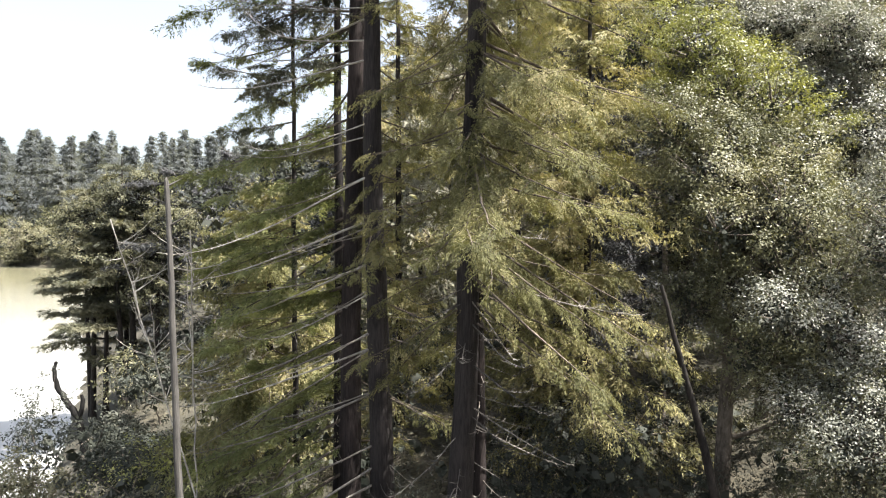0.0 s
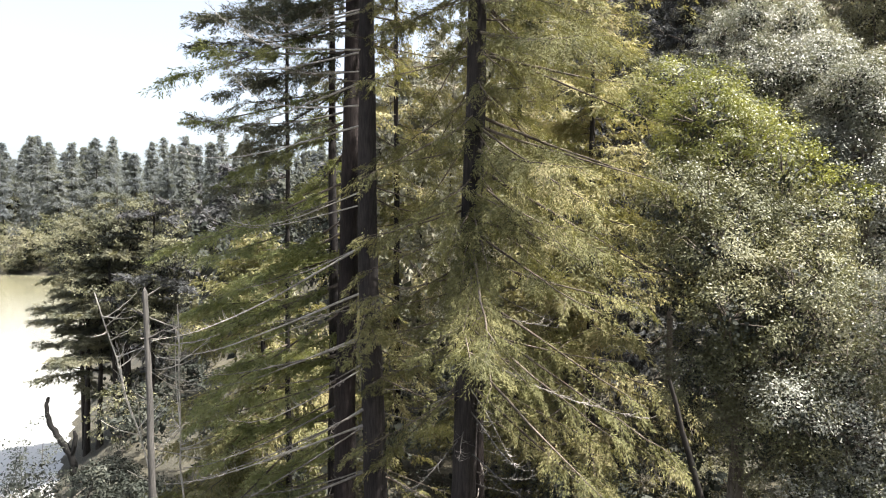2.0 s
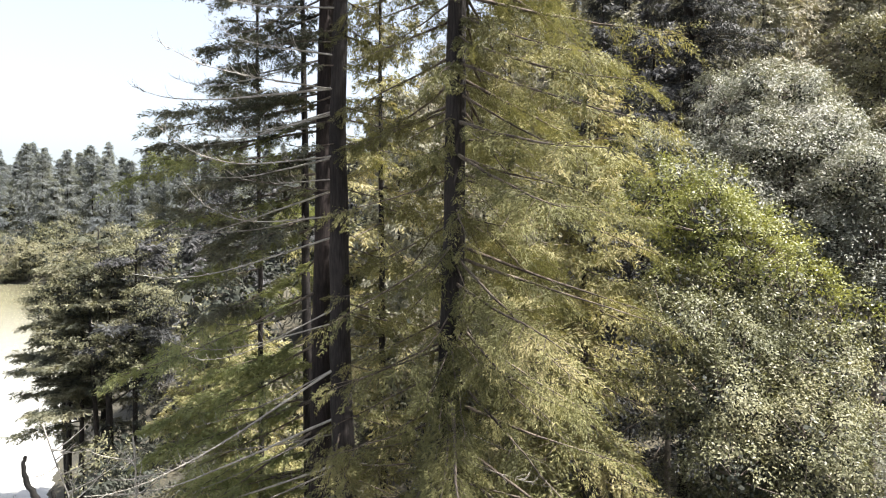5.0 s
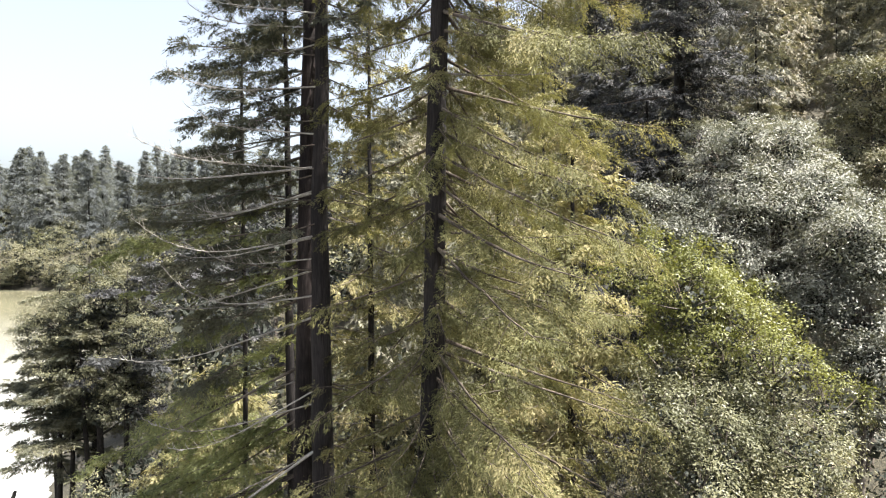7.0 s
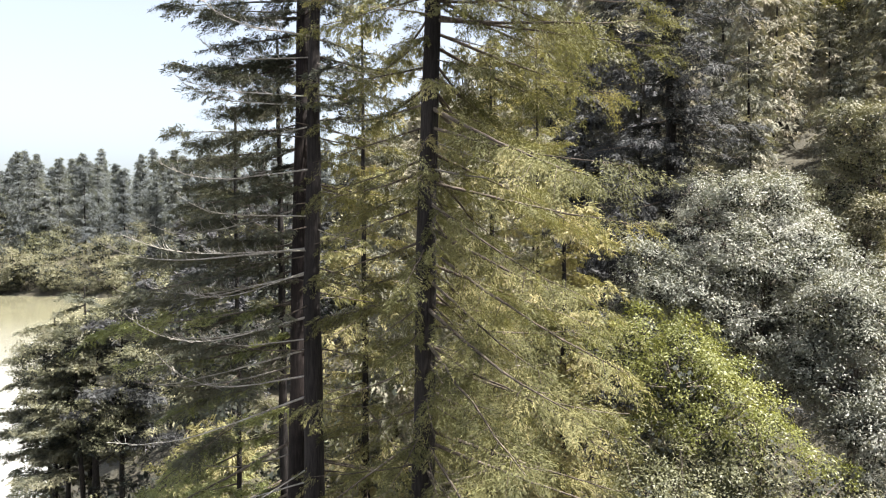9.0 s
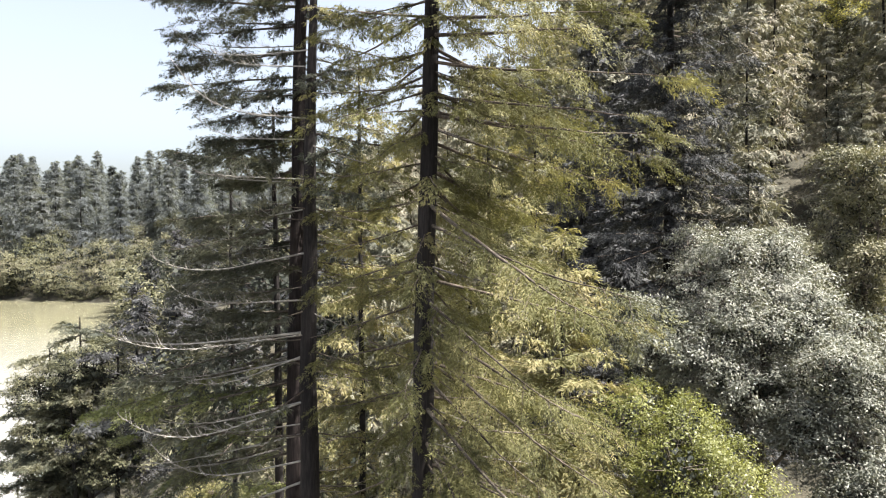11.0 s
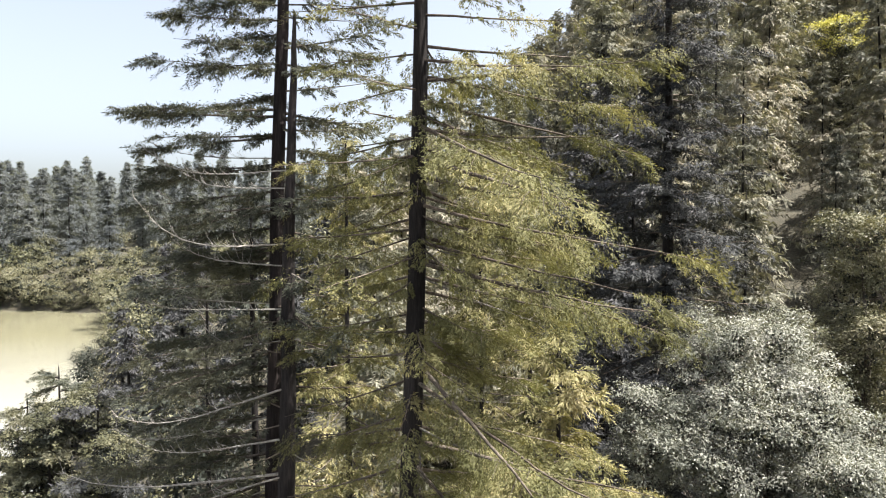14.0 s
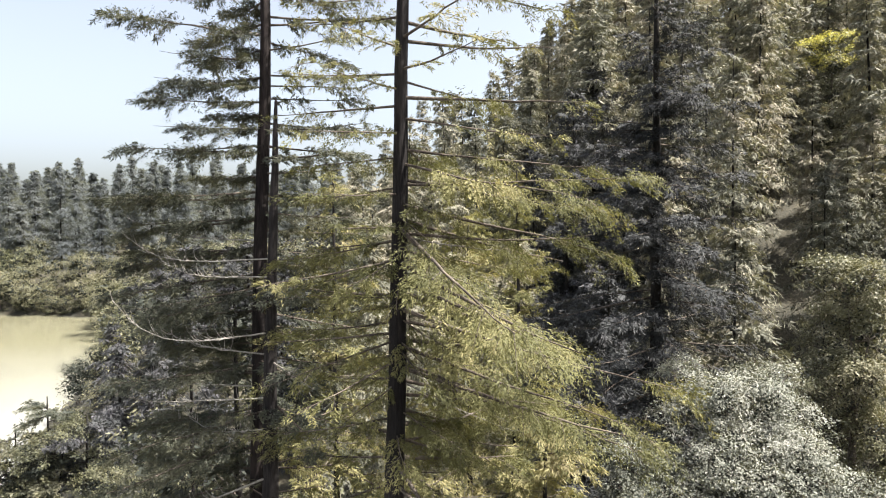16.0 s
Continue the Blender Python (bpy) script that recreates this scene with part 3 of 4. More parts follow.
# ---- broadleaf trees ----
def broadleaf(name, x, y, lobes, label, category, group, seed, leaf, clumps, per, size, r0=0.2, bark=GREY_BARK, flush=None, flush_from=0.75, clump=0.32, limbs=True, z0=None, flush_side=None):
    """lobes: (dx, dy, height above the world's zero, radius across, radius up). flush: a second leaf on the highest, outermost clumps."""
    rng = np.random.default_rng(seed)
    z0 = float(height(x, y)) - 0.15 if z0 is None else z0
    tree = thing(name, x, y, z0, label, category, group)
    L = np.array(lobes, float)
    L[:, 2] -= z0
    if limbs:
        small = []
        for cx, cy, cz, rh, rv in L:
            small.append((cx, cy, cz, rh * 0.72, rv * 0.72))
            for d in unit(rng.standard_normal((6, 3)) + np.array([0, -0.25, 0.35])):
                q = rng.uniform(0.34, 0.52)
                small.append((cx + d[0] * rh * 0.72, cy + d[1] * rh * 0.72, cz + d[2] * rv * 0.75, rh * q, rv * q * 1.1))
        L = np.array(small)
    tb = Tubes()
    crown_mid = L[:, :3].mean(0)
    fork = np.array([crown_mid[0] * 0.4, crown_mid[1] * 0.4, max(0.6, L[:, 2].min() * 0.55)])
    t = np.linspace(0, 1, 8)[:, None]
    if limbs:
        fork = np.array([crown_mid[0] * 0.7, crown_mid[1] * 0.7, crown_mid[2]])
    tb.add(fork * t + rng.normal(0, 0.02, (8, 3)) * fork[2] * 0.2 * t * (1 - t), r0 * np.linspace(1.25, 0.4 if limbs else 0.75, 8), 9, 0.05, rng)
    part_mesh("trunk", tb.mesh("trunk", bark), tree)
    area = L[:, 3] * L[:, 3] + L[:, 3] * L[:, 4]
    twigs = Tubes()
    sets = {0: [], 1: []}
    inner, inner_face, inner_size = [], [], []
    for k, ((cx, cy, cz, rh, rv), ar) in enumerate(zip(L, area)):
        c = np.array([cx, cy, cz])
        if limbs:
            lim = Tubes()
            start = L[k - k % 7, :3] if k % 7 else fork * min(1.0, max(0.3, 0.75 * cz / fork[2]))
            mid = (start + c) / 2 + np.array([0, 0, 0.12 * np.linalg.norm(c - start)]) * rng.uniform(-1, 1)
            pts = (1 - t) ** 2 * start + 2 * t * (1 - t) * mid + t ** 2 * c
            lim.add(pts, r0 * (np.linspace(0.16, 0.06, 8) if k % 7 else np.linspace(0.36, 0.14, 8)), 5, 0.05, rng)
            part_mesh("limb", lim.mesh("limb", bark), tree)
        # Dark blades deep in each lobe paint the shade inside the crown.
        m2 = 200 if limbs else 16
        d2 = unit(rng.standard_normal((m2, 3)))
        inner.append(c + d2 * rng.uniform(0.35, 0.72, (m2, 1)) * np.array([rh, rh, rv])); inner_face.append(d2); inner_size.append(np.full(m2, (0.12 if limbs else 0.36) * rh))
        k = int(clumps * ar / area.sum())
        d = unit(rng.standard_normal((k, 3)))
        d[:, 2] = np.abs(d[:, 2]) * np.where(rng.random(k) < 0.82, 1, -1)
        wave = 1 + 0.16 * np.sin(3.1 * d[:, 0] * 2 + cx) * np.sin(4.3 * d[:, 1] * 2 + cy) + 0.1 * np.sin(9 * d[:, 2] + 5 * d[:, 0])
        rr = wave * rng.uniform(0.84, 1.04, k)
        pc = c + d * rr[:, None] * np.array([rh, rh, rv])
        for i in range(0, k, 3 if limbs else 9):
            s = np.linspace(0.25, 1, 4)[:, None]
            q = c + (pc[i] - c) * s + np.array([0, 0, -0.1]) * np.linalg.norm(pc[i] - c) * s * (1 - s)
            twigs.add(q, np.linspace(0.03, 0.006, 4), 3)
        high = (pc[:, 2] - (L[:, 2] - L[:, 4]).min()) / ((L[:, 2] + L[:, 4]).max() - (L[:, 2] - L[:, 4]).min())
        tops = (high + rng.normal(0, 0.06, k) > flush_from) & (d[:, 2] > 0.1)
        if flush_side:
            tops = (pc - crown_mid) @ unit(np.array([0.3, 0.25, 0.9])) + rng.normal(0, 0.35, k) > flush_side
        nb = rng.integers(int(per * 0.6), int(per * 1.4), k)
        idx = np.repeat(np.arange(k), nb)
        m = len(idx)
        off = rng.normal(0, 1, (m, 3)) * clump * np.array([0.62, 0.62, 0.42])
        off += d[idx] * 0.12
        base = pc[idx] + off
        way = unit(d[idx] * 0.5 + unit(off) * 0.6 + rng.normal(0, 0.55, (m, 3)) + np.array([0, 0, -0.15]))
        ln = size * rng.uniform(0.6, 1.35, m)
        wd = ln * rng.uniform(0.34, 0.52, m)
        for which in (0, 1):
            sel = (tops[idx] if flush else np.zeros(m, bool)) == bool(which)
            if sel.any():
                face = unit(0.6 * d[idx] + 0.55 * unit(off) + np.array([0, 0, 0.3]))
                sets[which].append((base[sel], way[sel], ln[sel], wd[sel], face[sel]))
    part_mesh("fine_branching", twigs.mesh("fine_branching", bark), tree, kind="stuff")
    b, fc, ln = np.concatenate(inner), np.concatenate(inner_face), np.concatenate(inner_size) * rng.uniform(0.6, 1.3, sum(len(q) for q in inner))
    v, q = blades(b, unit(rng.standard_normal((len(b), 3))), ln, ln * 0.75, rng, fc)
    part_mesh("inner_foliage", mesh_of("inner_foliage", v, None, q, SHADE_LEAF), tree, "inner leaves, coloured dark as shade in the crown", "stuff")
    for which, nm, mt in ((0, "crown", leaf), (1, "new_growth", flush)):
        if sets[which]:
            b, w, ln, wd, fc = (np.concatenate([s[i] for s in sets[which]]) for i in range(5))
            v, q = blades(b, w, ln, wd, rng, fc)
            part_mesh(nm, mesh_of(nm, v, None, q, mt), tree, "fresh yellow-green leaves" if which else "", "stuff")
    return tree


WOOD = "broadleaf trees beside the redwoods"
broadleaf("oak_tree", 9.2, 21.0, [(-0.5, 2.4, 24.0, 2.2, 2.1), (0.5, 0.9, 22.4, 2.7, 2.5), (-0.9, -0.6, 20.6, 2.5, 2.4), (1.3, -0.4, 20.0, 2.5, 2.5), (2.0, 0.4, 17.8, 2.4, 2.5), (-0.6, -1.8, 18.2, 2.5, 2.5), (1.0, -2.0, 16.6, 2.5, 2.4), (-1.0, -0.6, 15.8, 1.8, 2.0), (1.2, -1.2, 13.8, 2.5, 2.2), (2.6, -0.8, 12.4, 2.0, 2.0)],
          "rounded broadleaf tree with glossy leaves and yellow-green new tips", "tree", WOOD, 41, BAY_LEAF, 2700, 64, 0.088, 0.26, flush=NEW_LEAF, flush_side=3.7, clump=0.26)
broadleaf("bay_tree", 15.4, 30.4, [(-1.6, 0.8, 29.0, 2.1, 2.0), (1.2, 0.8, 28.4, 2.4, 2.3), (0.0, -0.8, 26.8, 2.6, 2.5), (-2.5, -1.0, 25.8, 2.0, 2.1), (2.3, -1.2, 26.0, 2.2, 2.3), (-0.9, -1.9, 24.0, 2.5, 2.3), (1.2, -2.6, 24.0, 2.4, 2.4)],
          "dense bay tree with shining pale grey-green leaves", "tree", WOOD, 42, GREY_LEAF, 1700, 56, 0.11, 0.3, clump=0.28)
broadleaf("bay_tree", 10.6, 30.6, [(-0.2, 0, 27.0, 1.2, 1.3), (0.7, -0.6, 25.8, 1.5, 1.7), (-0.4, -0.4, 24.6, 1.4, 1.6)],
          "slender bay tree with pale grey-green leaves", "tree", WOOD, 45, GREY_LEAF, 380, 50, 0.11, 0.15, clump=0.28)
broadleaf("bay_tree", 16.6, 26.2, [(-0.6, 0, 25.4, 1.6, 1.7), (0.7, 0.2, 24.6, 1.7, 1.8), (-0.2, -0.6, 22.6, 2.0, 1.9), (0.9, -0.5, 20.6, 2.0, 2.0)],
          "bay tree with shining pale leaves on the slope", "tree", WOOD, 46, GREY_LEAF, 800, 52, 0.11, 0.22, clump=0.28)
broadleaf("bay_tree", 10.9, 16.6, [(1.0, 0, 18.0, 2.0, 2.2), (-0.8, 0, 15.2, 2.0, 1.9), (1.6, -0.4, 14.6, 2.2, 2.0), (-0.6, -0.2, 12.2, 2.2, 2.0), (1.4, -0.6, 11.0, 2.4, 2.0)],
          "leafy bay tree with pale shining leaves", "tree", WOOD, 43, BAY_LEAF, 1300, 74, 0.078, 0.18, flush=GREY_LEAF, flush_from=0.25)
broadleaf("oak_tree", 24.6, 37.5, [(0, 0, 33.4, 2.2, 2.2), (1.2, 0, 31.0, 2.6, 2.6), (-0.4, -0.4, 28.2, 2.3, 2.5), (1.6, -0.8, 25.2, 2.5, 2.6)],
          "tall oak with yellowish green foliage on the slope", "tree", WOOD, 44, OAK_LEAF, 800, 50, 0.15, 0.3)


# ---- trees for the hill and the far shore, built once and then copied ----
def plain_conifer(name, h, spread, r0, seed, leaf, limbs, per, size, label, group, lowest=0.15, bark=DARK_BARK, loose=0.5, taper=0.62):
    rng = np.random.default_rng(seed)
    tree = thing(name, 0, 0, -60, label, "tree", group)
    me, axis, rad = trunk_mesh("trunk", h, r0, bark, rng, sides=7, rings=10)
    part_mesh("trunk", me, tree)
    vs = []
    for k in range(limbs):
        f = lowest + (0.985 - lowest) * ((k + rng.uniform(0, 1)) / limbs) ** 0.9
        az = rng.uniform(0, 6.283)
        length = spread * (1.02 - f) ** taper * rng.uniform(0.4, 1.15)
        p = limb_path(axis(f * h), az, length, radians(-14 + 30 * f ** 3 + rng.normal(0, 6)), 0.02, rng, 5)
        vs.append(fronds(p, 0.06, max(4, int(round(4 + 4 * length / spread))), 0.30 * length + 0.25 * size + 0.3, per, 0.5, size, rng, loose)[0])
    v = np.concatenate(vs)
    part_mesh("crown", mesh_of("crown", v, np.arange(len(v)).reshape(-1, 3), None, leaf), tree, kind="stuff")
    return tree


def canopy(px, py):
    """How high the wood's canopy reaches: it climbs with the hill towards the right."""
    return 36.5 + (py - 3.8) * float(np.interp((px - 1.8) / (py - 3.8), [-0.1, -0.03, 0.017, 0.08, 0.14, 0.195, 0.23, 0.28], [0.10, 0.165, 0.22, 0.26, 0.29, 0.31, 0.36, 0.6]))


def scatter(models, spots, seed, scale_lo=0.8, scale_hi=1.2, tall=0):
    """tall: the models' height, where the canopy's top limits their size."""
    rng = np.random.default_rng(seed)
    for i, (px, py) in enumerate(spots):
        m = models[int(rng.integers(len(models)))] if i >= len(models) else models[i]
        s = rng.uniform(scale_lo, scale_hi)
        if tall:
            s = max(0.3, min(s, (canopy(px, py) - float(height(px, py))) / tall * rng.uniform(0.92, 1.1)))
        at = Matrix.LocRotScale((px, py, float(height(px, py)) - 0.3), Euler((rng.normal(0, 0.02), rng.normal(0, 0.02), rng.uniform(0, 6.28))), (s * rng.uniform(0.85, 1.15), s * rng.uniform(0.85, 1.15), s))
        if i < len(models):
            m.matrix_basis = at
        else:
            copy_thing(m, at).scale = at.to_scale()


def spots_in(seed, count, xs, ys, gap, keep):
    rng = np.random.default_rng(seed)
    got = []
    for _ in range(count * 60):
        px, py = rng.uniform(*xs), rng.uniform(*ys)
        if keep(px, py) and all((px - a) ** 2 + (py - b) ** 2 > gap * gap for a, b in got):
            got.append((px, py))
            if len(got) == count:
                break
    return got


def seen_side(px, py, extra=0):
    return -0.72 * py - 6 - extra < px < 0.80 * py + 8 + extra


near_models = [plain_conifer("hill_conifer", hh, sp, 0.2, sd, HILL_NEEDLE, 120, 16, 0.5, "conifer of the dense wooded hillside", "hillside conifers", 0.06, loose=0.6) for hh, sp, sd in ((28, 5.8, 51), (24, 5.2, 52), (31, 6.2, 53))]
scatter(near_models, spots_in(61, 54, (-8, 80), (46, 98), 5.0, lambda a, b: a / b > -0.08 and seen_side(a, b) and inland(a, b) > 9 and not (abs(a - 14) < 5 and b < 48) and not (0.17 < a / b < 0.34 and b < 78) and not (abs(a / b - 0.53) < 0.035 and b < 80) and not (abs(a / b - 0.645) < 0.06 and 48 < b < 90)), 62, tall=31)
# Dark needles here paint the shaded recess beside the big fir.
dark_models = [plain_conifer("hill_fir", hh, sp, 0.25, sd, FIR_LEAF, 120, 16, 0.5, "hill fir with the slope's shade in its dark needles", "hillside firs", 0.05, loose=0.5) for hh, sp, sd in ((27, 5.6, 151), (22, 5.2, 152))]
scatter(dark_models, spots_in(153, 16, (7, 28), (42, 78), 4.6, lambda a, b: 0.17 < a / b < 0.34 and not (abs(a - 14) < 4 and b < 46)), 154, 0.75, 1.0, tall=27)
far_models = [plain_conifer("hill_conifer", hh, sp, 0.25, sd, HILL_NEEDLE, 70, 9, 0.9, "conifer of the dense wooded hillside", "hillside conifers", 0.06) for hh, sp, sd in ((28, 6, 54), (23, 5.4, 55), (31, 6.2, 56))]
scatter(far_models, spots_in(63, 130, (-40, 160), (98, 190), 6.5, lambda a, b: a / b > -0.1 and seen_side(a, b) and inland(a, b) > 8), 64, tall=31)
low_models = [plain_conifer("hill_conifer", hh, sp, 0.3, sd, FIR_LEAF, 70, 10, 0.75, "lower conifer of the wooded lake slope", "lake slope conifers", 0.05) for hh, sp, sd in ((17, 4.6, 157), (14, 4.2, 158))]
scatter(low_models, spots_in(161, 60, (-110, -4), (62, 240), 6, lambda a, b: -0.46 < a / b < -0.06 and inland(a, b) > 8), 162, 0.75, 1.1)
shore_models = [plain_conifer("far_shore_conifer", hh, sp, 0.5, sd, HAZE_NEEDLE, 130, 8, 1.5, "tall conifer in the dark wood across the lake", "conifers across the lake", 0.04, loose=0.6, taper=0.62) for hh, sp, sd in ((46, 9.5, 57), (40, 9, 58), (52, 10.5, 59))]
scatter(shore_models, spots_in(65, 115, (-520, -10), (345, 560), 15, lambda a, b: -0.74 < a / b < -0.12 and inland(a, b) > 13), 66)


def far_round(name, seed, h, r, leaf, label, group, clumps=110, per=14, size=0.75):
    rng = np.random.default_rng(seed)
    lobes = [(rng.normal(0, 0.35) * r, rng.normal(0, 0.35) * r, h * rng.uniform(0.25, 0.8), r * rng.uniform(0.5, 0.7), h * rng.uniform(0.16, 0.26)) for _ in range(7)]
    return broadleaf(name, 0, 0, lobes, label, "tree", group, seed, leaf, clumps, per, size, 0.25, clump=0.9, limbs=False, z0=0.0)


pale_models = [far_round("lakeside_tree", 71 + k, hh, rr, lf, "pale green broadleaf tree at the lake's edge", "pale trees along the shore") for k, (hh, rr, lf) in enumerate(((19, 8, PALE_LEAF), (14, 7, PALE_LEAF), (12, 6, OAK_LEAF)))]
def along_shore(first, last, step, off, seed):
    """Spots at a distance off behind the shore line, from one of its corners to another."""
    rng = np.random.default_rng(seed)
    got = []
    for (ax, ay), (bx, by) in zip(SHORE[first:last], SHORE[first + 1:last + 1]):
        d = math.hypot(bx - ax, by - ay)
        for k in range(int(d / step)):
            f = (k + rng.uniform(0.1, 0.9)) * step / d
            o = off * rng.uniform(0.5, 1.8)
            got.append((ax + (bx - ax) * f + (by - ay) / d * o, ay + (by - ay) * f - (bx - ax) / d * o))
    return got


scatter(pale_models, along_shore(9, 12, 6.0, 2.2, 67) + along_shore(10, 12, 9.0, 8.0, 367) + spots_in(170, 26, (-330, -60), (300, 460), 8, lambda a, b: -0.74 < a / b < -0.2 and inland(a, b) > 6), 68, 0.7, 1.25)
scatter(pale_models[1:], along_shore(9, 12, 8.0, 0.5, 267), 268, 0.32, 0.55)
slope_models = [far_round("slope_oak", 175 + k, hh, rr, lf, "rounded olive oak on the slope beyond the lake", "oaks beyond the lake", 110, 14, 0.75) for k, (hh, rr, lf) in enumerate(((15, 6.5, OAK_LEAF), (12, 5.5, SHADE_LEAF), (17, 7, BAY_LEAF)))]
scatter(slope_models, spots_in(176, 42, (-260, -40), (190, 350), 8, lambda a, b: -0.72 < a / b < -0.2 and inland(a, b) > 5), 177, 0.7, 1.15)
round_models = [far_round("hillside_oak", 75 + k, hh, rr, lf, "rounded oak among the conifers of the slope", "hillside oaks", 130, 13, 0.55) for k, (hh, rr, lf) in enumerate(((14, 4.6, SHADE_LEAF), (11, 4.2, OAK_LEAF), (16, 5.2, OAK_LEAF)))]
scatter(round_models, spots_in(69, 50, (-90, 60), (38, 190), 6, lambda a, b: (-0.5 < a / b < 0.2 or abs(a / b - 0.645) < 0.06) and inland(a, b) > 11 and not (abs(a - 15.6) < 6 and b < 50)), 70)
scatter(round_models[:2], along_shore(6, 9, 6.5, 9.0, 167), 169, 0.45, 0.7)
broadleaf("blossom_tree", 56, 87, [(-1.4, 0, 61.0, 2.0, 1.5), (1.2, 0, 61.3, 2.0, 1.4), (0, -0.5, 58.5, 3.2, 2.4), (0.6, -0.6, 54.5, 3.4, 2.8), (-0.8, -0.6, 50.5, 3.2, 2.8)], "tree in bright yellow bloom at its top, among hillside conifers", "tree", "", 79, OAK_LEAF, 480, 40, 0.26, 0.25, clump=0.6, flush=YELLOW_LEAF, flush_from=0.74)
for k, (px, py) in enumerate(spots_in(171, 7, (28, 60), (52, 72), 5.0, lambda a, b: abs(a / b - 0.645) < 0.07)):
    sc = 0.6 + 0.03 * k
    copy_thing(near_models[k % 3], Matrix.LocRotScale((px, py, float(height(px, py)) - 0.3), Euler((0, 0, k)), (sc, sc, sc))).scale = (sc, sc, sc)

# ---- the lake shore in front ----
SHORE_TREES = "dark trees on the near shore"


def umbrella_tree(x, y, h, seed, pads, lean=(0, 0), leaf=DARK_NEEDLE):
    """A shore tree with a bare lower stem and flat dark tiers of foliage."""
    rng = np.random.default_rng(seed)
    z0 = float(height(x, y)) - 0.2
    tree = thing("shore_tree", x, y, z0, "dark tree with bare stem and flat tiers over the water", "tree", SHORE_TREES)
    me, axis, rad = trunk_mesh("trunk", h, 0.24, DARK_BARK, rng, lean, sides=9, rings=24)
    part_mesh("trunk", me, tree)
    vs = []
    for k in range(pads):
        f = 0.36 + 0.62 * (k + rng.uniform(0, 1)) / pads
        az = rng.uniform(0, 6.283)
        length = (5.2 * (1.06 - f) ** 0.5 + 0.4) * rng.uniform(0.5, 1.1)
        p = limb_path(axis(f * h), az, length, radians(rng.normal(4, 10)), -0.05, rng, 7, 0.08)
        tb = Tubes()
        tb.add(p, np.linspace(0.07, 0.015, 7), 5, 0.05, rng)
        part_mesh("limb", tb.mesh("limb", DARK_BARK), tree)
        vs.append(fronds(p, 0.2, int(10 + 5 * length), 1.2, 46, 0.15, 0.28, rng, 0.3)[0])
    v = np.concatenate(vs)
    part_mesh("crown", mesh_of("crown", v, np.arange(len(v)).reshape(-1, 3), None, leaf), tree, "flat dark tiers of foliage", "stuff")
    return tree


umbrella_tree(-30.0, 54, 20.5, 81, 30, (0.02, 0))
umbrella_tree(-27.5, 55, 21, 82, 26, (-0.01, 0))
umbrella_tree(-31.5, 56.5, 17, 83, 22, (-0.03, 0))
umbrella_tree(-28.6, 53.5, 16, 86, 8, (0.02, 0))
umbrella_tree(-26.3, 52, 16, 87, 10, (-0.04, 0))
umbrella_tree(-24.0, 53, 19, 84, 24, (0.02, 0), FIR_LEAF)
broadleaf("shore_oak", -26.0, 53.0, [(-3, 0, 18.5, 3.0, 2.4), (0.5, 0, 20.5, 3.2, 2.4), (3.5, 0, 17.5, 3.2, 2.6), (-1.0, -0.5, 15.5, 3.4, 2.4), (3.0, -0.5, 12.5, 3.0, 2.6)],
          "dark oak with grey-green crown over the water", "tree", SHORE_TREES, 85, OAK_LEAF, 760, 44, 0.165, 0.3, DARK_BARK)


def dead_snag():
    rng = np.random.default_rng(91)
    x, y = -5.55, 13.6
    z0 = float(height(x, y)) - 0.2
    tree = thing("dead_snag", x, y, z0, "bare grey standing dead trunk with a splintered top", "dead tree")
    me, axis, rad = trunk_mesh("trunk", 12.05 + 7 - z0, 0.105, SNAG_WOOD, rng, (-0.028, 0), top=0.05, power=0.9, sides=12, rings=60, flute=0.03)
    part_mesh("trunk", me, tree)
    h = 19.05 - z0
    for k, (zz, az, ln) in enumerate(((h - 0.1, 60, 0.35), (h - 0.5, 185, 0.3), (h - 0.95, -10, 0.5), (h - 2.2, 200, 0.25), (h - 3.6, 30, 0.2), (h - 5.5, 170, 0.2))):
        tb = Tubes()
        tb.add(limb_path(axis(zz), radians(az), ln, radians(25), 0.1, rng, 5, 0.1), np.linspace(0.028, 0.008, 5), 5, 0.1, rng)
        part_mesh("broken_stub", tb.mesh("broken_stub", SNAG_WOOD), tree)


dead_snag()


def dead_top(x, y, z0, tip, seed, twigs, r=0.055):
    """A dead leaning stem with a fan of bare twigs."""
    rng = np.random.default_rng(seed)
    tree = thing("dead_tree", x, y, z0, "leaning dead tree with a fan of bleached bare twigs", "dead tree", "dead leaning trees")
    tip = np.array(tip) - np.array([x, y, z0])
    t = np.linspace(0, 1, 12)[:, None]
    path = tip * t + np.array([0, 0, 0.03]) * np.linalg.norm(tip) * t * (1 - t) + rng.normal(0, 0.03, (12, 3))
    tb = Tubes()
    tb.add(path, np.linspace(r, 0.018, 12), 6, 0.08, rng)
    part_mesh("stem", tb.mesh("stem", BLEACHED), tree)
    for k in range(twigs):
        s = rng.uniform(0.5, 0.98)
        az = rng.uniform(0, 6.28)
        q = limb_path(along(path, np.array([s]))[0], az, rng.uniform(0.7, 2.2) * (1.2 - 0.6 * s), radians(rng.normal(15, 22)), 0.15, rng, 7, 0.12)
        tw = Tubes()
        tw.add(q, np.linspace(0.024, 0.006, 7), 4)
        dead_twigs(tw, q, 0.009, 7, 0.45, rng, 0.6)
        part_mesh("dead_limb", tw.mesh("dead_limb", BLEACHED), tree)


dead_top(-7.6, 21.5, float(height(-7.6, 21.5)), (-10.9, 20.8, 18.4), 92, 16, 0.035)
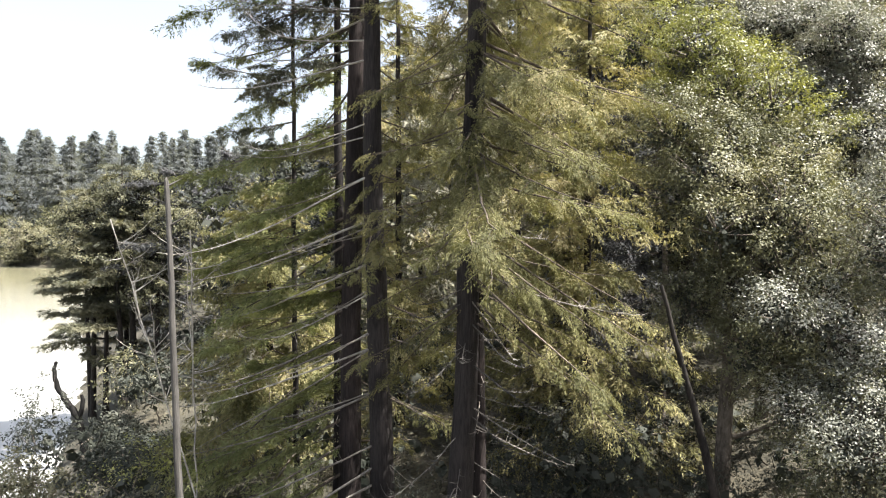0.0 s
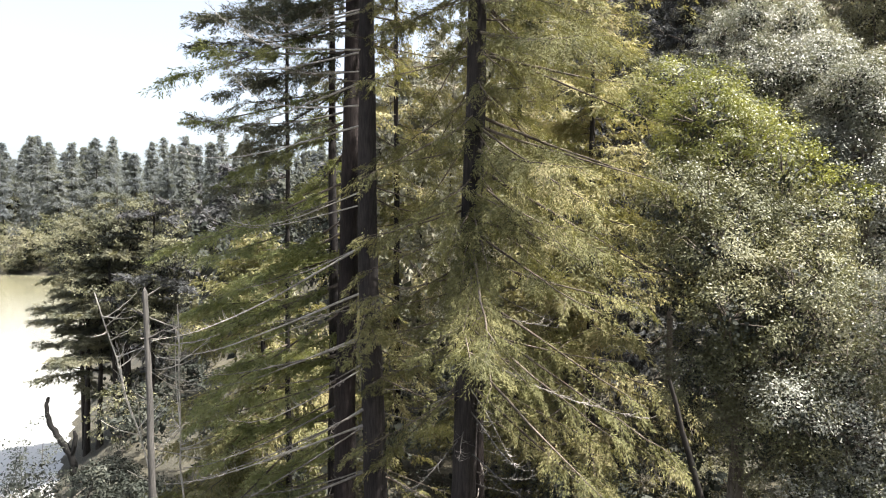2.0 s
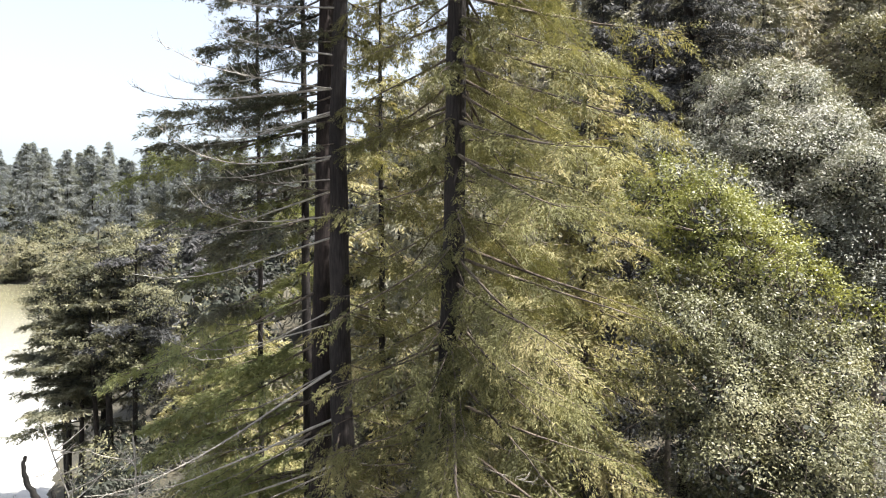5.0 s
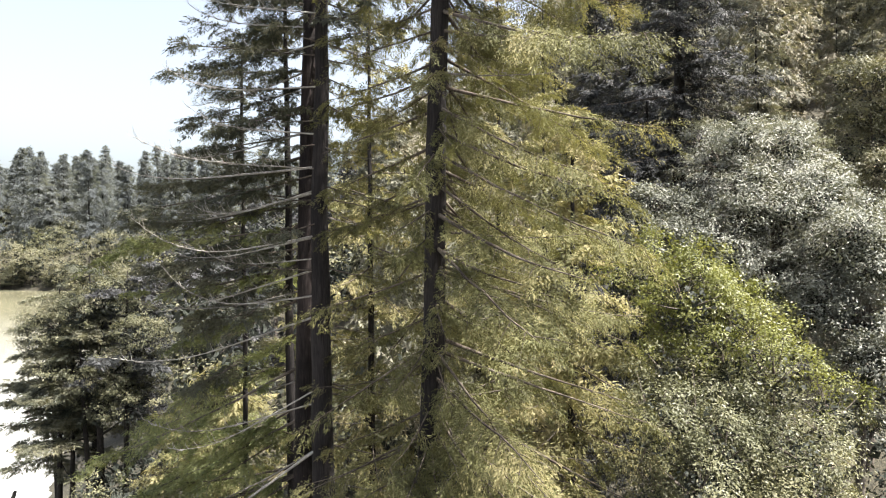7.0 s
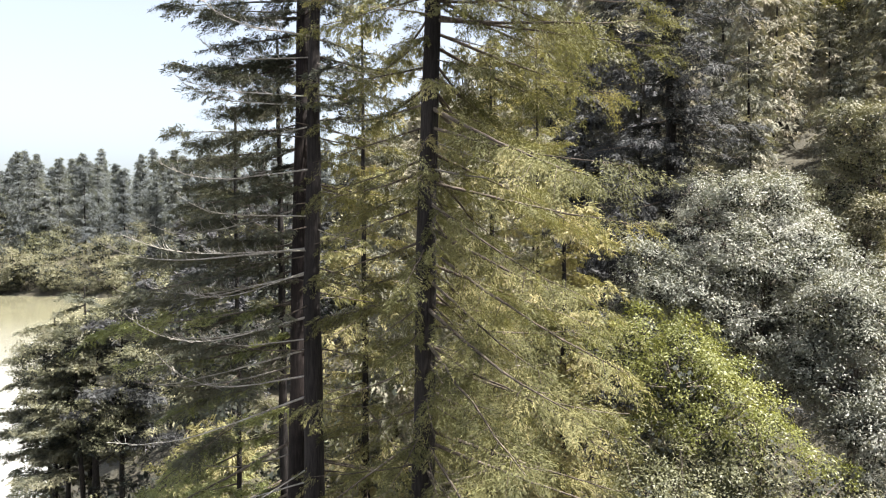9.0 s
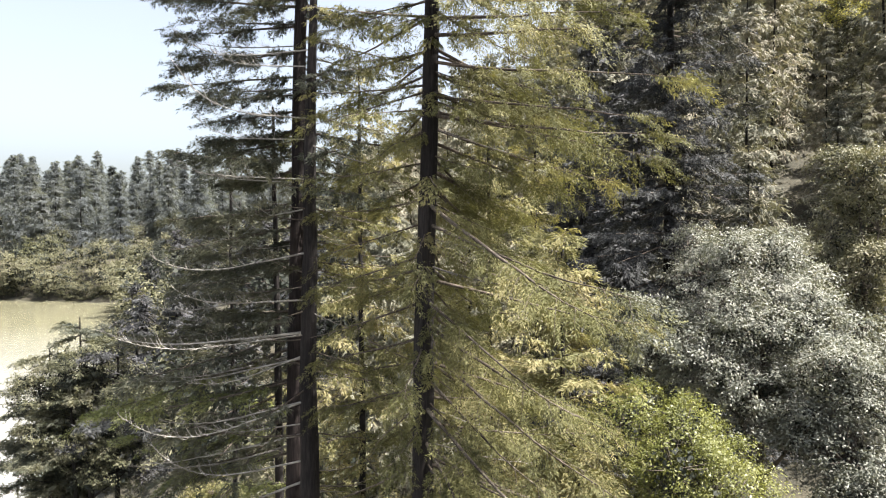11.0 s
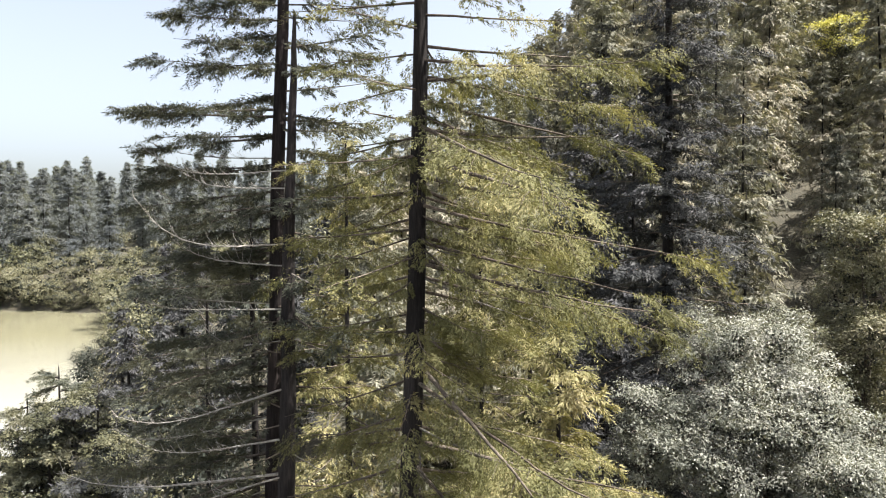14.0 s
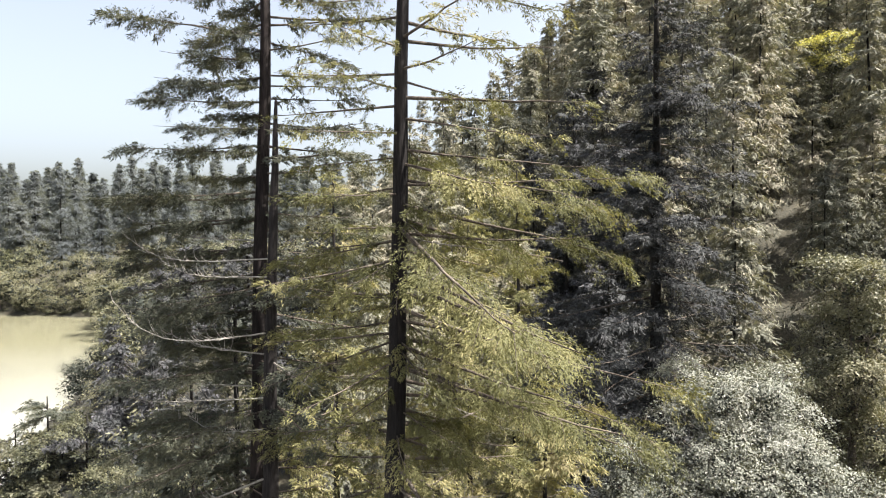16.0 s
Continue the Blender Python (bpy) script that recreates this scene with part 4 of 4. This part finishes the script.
dead_top(-9.0, 23.0, float(height(-9.0, 23.0)), (-8.3, 20.8, 18.0), 93, 26, 0.035)


def forked_stump():
    rng = np.random.default_rng(95)
    x, y = -26.8, 47.0
    z0 = float(height(x, y)) - 0.3
    tree = thing("forked_stump", x, y, z0, "crooked black dead stem with a fork at the water's edge", "dead tree")
    pts = np.array([(0, 0, 0), (-0.1, 0, 1.6), (-0.45, 0, 3.0), (-1.2, 0, 4.0), (-1.8, 0, 4.9), (-2.1, 0, 5.7), (-2.15, 0, 6.6), (-2.0, 0, 7.0)])
    fine = np.linspace(0, 1, 26)
    tb = Tubes()
    tb.add(along(pts, fine) + rng.normal(0, 0.03, (26, 3)), np.linspace(0.3, 0.11, 26), 8, 0.08, rng)
    part_mesh("stem", tb.mesh("stem", BLACK_WOOD), tree)
    tb = Tubes()
    tb.add(np.array([(-0.35, 0, 2.7), (-0.15, 0, 3.5), (-0.05, 0, 4.2), (-0.15, 0, 4.6)]), [0.2, 0.17, 0.15, 0.1], 7, 0.08, rng)
    part_mesh("fork", tb.mesh("fork", BLACK_WOOD), tree)


forked_stump()

# ---- understorey ----
def bush(x, y, r, h, seed, leaf, label, group, flush=None, size=0.10, clumps=120, per=26):
    z = float(height(x, y))
    rng = np.random.default_rng(seed)
    lobes = [(rng.normal(0, 0.4) * r, rng.normal(0, 0.4) * r, z + h * rng.uniform(0.3, 0.75), r * rng.uniform(0.5, 0.75), h * rng.uniform(0.25, 0.4)) for _ in range(5)]
    return broadleaf("bush", x, y, lobes, label, "bush", group, seed, leaf, clumps, per, size, 0.05, clump=0.3, limbs=False, flush=flush, flush_from=0.7)


# Bushes in SHADE_LEAF carry the shade under the trees in their colour.
UNDER = "bushes under the trees"
bush(11.6, 29.4, 2.6, 1.6, 127, PALE_LEAF, "sunlit mound of pale dry grass on the slope", UNDER, size=0.14, clumps=260)
bush(-18.7, 28.2, 1.6, 5.8, 101, PALE_LEAF, "pale green bush on the shore bank", UNDER, size=0.16, clumps=260)
bush(-21.4, 32.2, 1.8, 8.6, 102, SHADE_LEAF, "dark leafy bush on the shore bank", UNDER, size=0.16)
bush(-9.8, 23, 2.2, 5.0, 103, OAK_LEAF, "sunlit green bush below the redwoods", UNDER, NEW_LEAF)
bush(-6.2, 26, 2.4, 6.0, 104, OAK_LEAF, "sunlit green bush below the redwoods", UNDER, NEW_LEAF)
bush(-13.5, 30, 2.4, 3.0, 105, SHADE_LEAF, "bush below the redwoods, coloured dark as shade", UNDER, size=0.16, clumps=200)
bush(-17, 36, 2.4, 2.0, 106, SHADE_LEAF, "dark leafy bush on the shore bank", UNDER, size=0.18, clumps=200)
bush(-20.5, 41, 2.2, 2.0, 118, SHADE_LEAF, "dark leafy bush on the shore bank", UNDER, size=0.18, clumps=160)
bush(-11.0, 26, 2.0, 3.6, 119, OAK_LEAF, "sunlit green bush below the redwoods", UNDER, NEW_LEAF, size=0.14, clumps=160)
bush(-8, 20.5, 1.8, 3.0, 107, OAK_LEAF, "sunlit green bush below the redwoods", UNDER)
bush(-2.5, 27, 2.2, 4.5, 108, SHADE_LEAF, "green bush behind the trunks, coloured dark as shade", UNDER)
bush(4.5, 25, 2.2, 4.0, 109, SHADE_LEAF, "green bush behind the trunks, coloured dark as shade", UNDER)
bush(7.5, 30, 2.6, 4.0, 110, SHADE_LEAF, "green bush behind the trunks, coloured dark as shade", UNDER)
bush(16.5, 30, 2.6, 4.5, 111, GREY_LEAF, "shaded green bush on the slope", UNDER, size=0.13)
bush(3.6, 19.6, 1.6, 2.6, 112, SHADE_LEAF, "green bush behind the trunks, coloured dark as shade", UNDER)
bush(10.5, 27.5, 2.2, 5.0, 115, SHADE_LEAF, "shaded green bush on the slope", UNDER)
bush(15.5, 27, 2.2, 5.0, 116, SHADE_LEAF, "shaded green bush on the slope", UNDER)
bush(6.8, 22.0, 1.8, 4.0, 117, SHADE_LEAF, "green bush behind the trunks, coloured dark as shade", UNDER)
bush(5.2, 22.8, 2.4, 3.6, 125, SHADE_LEAF, "green bush behind the trunks, coloured dark as shade", UNDER, clumps=170)
bush(7.6, 25.6, 2.4, 4.0, 126, SHADE_LEAF, "green bush behind the trunks, coloured dark as shade", UNDER, clumps=170)
bush(1.8, 22.5, 2.0, 3.6, 121, SHADE_LEAF, "green bush behind the trunks, coloured dark as shade", UNDER)
bush(-0.8, 21.0, 1.4, 2.4, 122, SHADE_LEAF, "green bush behind the trunks, coloured dark as shade", UNDER)
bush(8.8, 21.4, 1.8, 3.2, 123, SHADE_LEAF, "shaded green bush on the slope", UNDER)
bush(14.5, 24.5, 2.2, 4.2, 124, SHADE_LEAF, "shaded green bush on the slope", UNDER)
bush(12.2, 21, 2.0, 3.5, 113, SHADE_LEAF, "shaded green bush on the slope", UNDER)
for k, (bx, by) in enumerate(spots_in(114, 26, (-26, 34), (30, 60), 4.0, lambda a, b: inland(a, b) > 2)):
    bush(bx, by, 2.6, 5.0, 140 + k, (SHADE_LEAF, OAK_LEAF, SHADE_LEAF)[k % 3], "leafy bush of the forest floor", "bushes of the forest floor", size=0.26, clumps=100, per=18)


def leaning_trunk():
    rng = np.random.default_rng(96)
    x, y = 8.1, 16.5
    z0 = float(height(x, y)) - 0.3
    tree = thing("leaning_trunk", x, y, z0, "dark leaning trunk in the shade", "tree", "")
    tb = Tubes()
    t = np.linspace(0, 1, 16)[:, None]
    pts = np.array([-2.35, 0.3, 16.6 - z0]) * t + np.array([0.4, 0, 0]) * t * (1 - t) + rng.normal(0, 0.02, (16, 3))
    tb.add(pts, np.linspace(0.18, 0.05, 16), 8, 0.06, rng)
    part_mesh("stem", tb.mesh("stem", DARK_BARK), tree)


leaning_trunk()
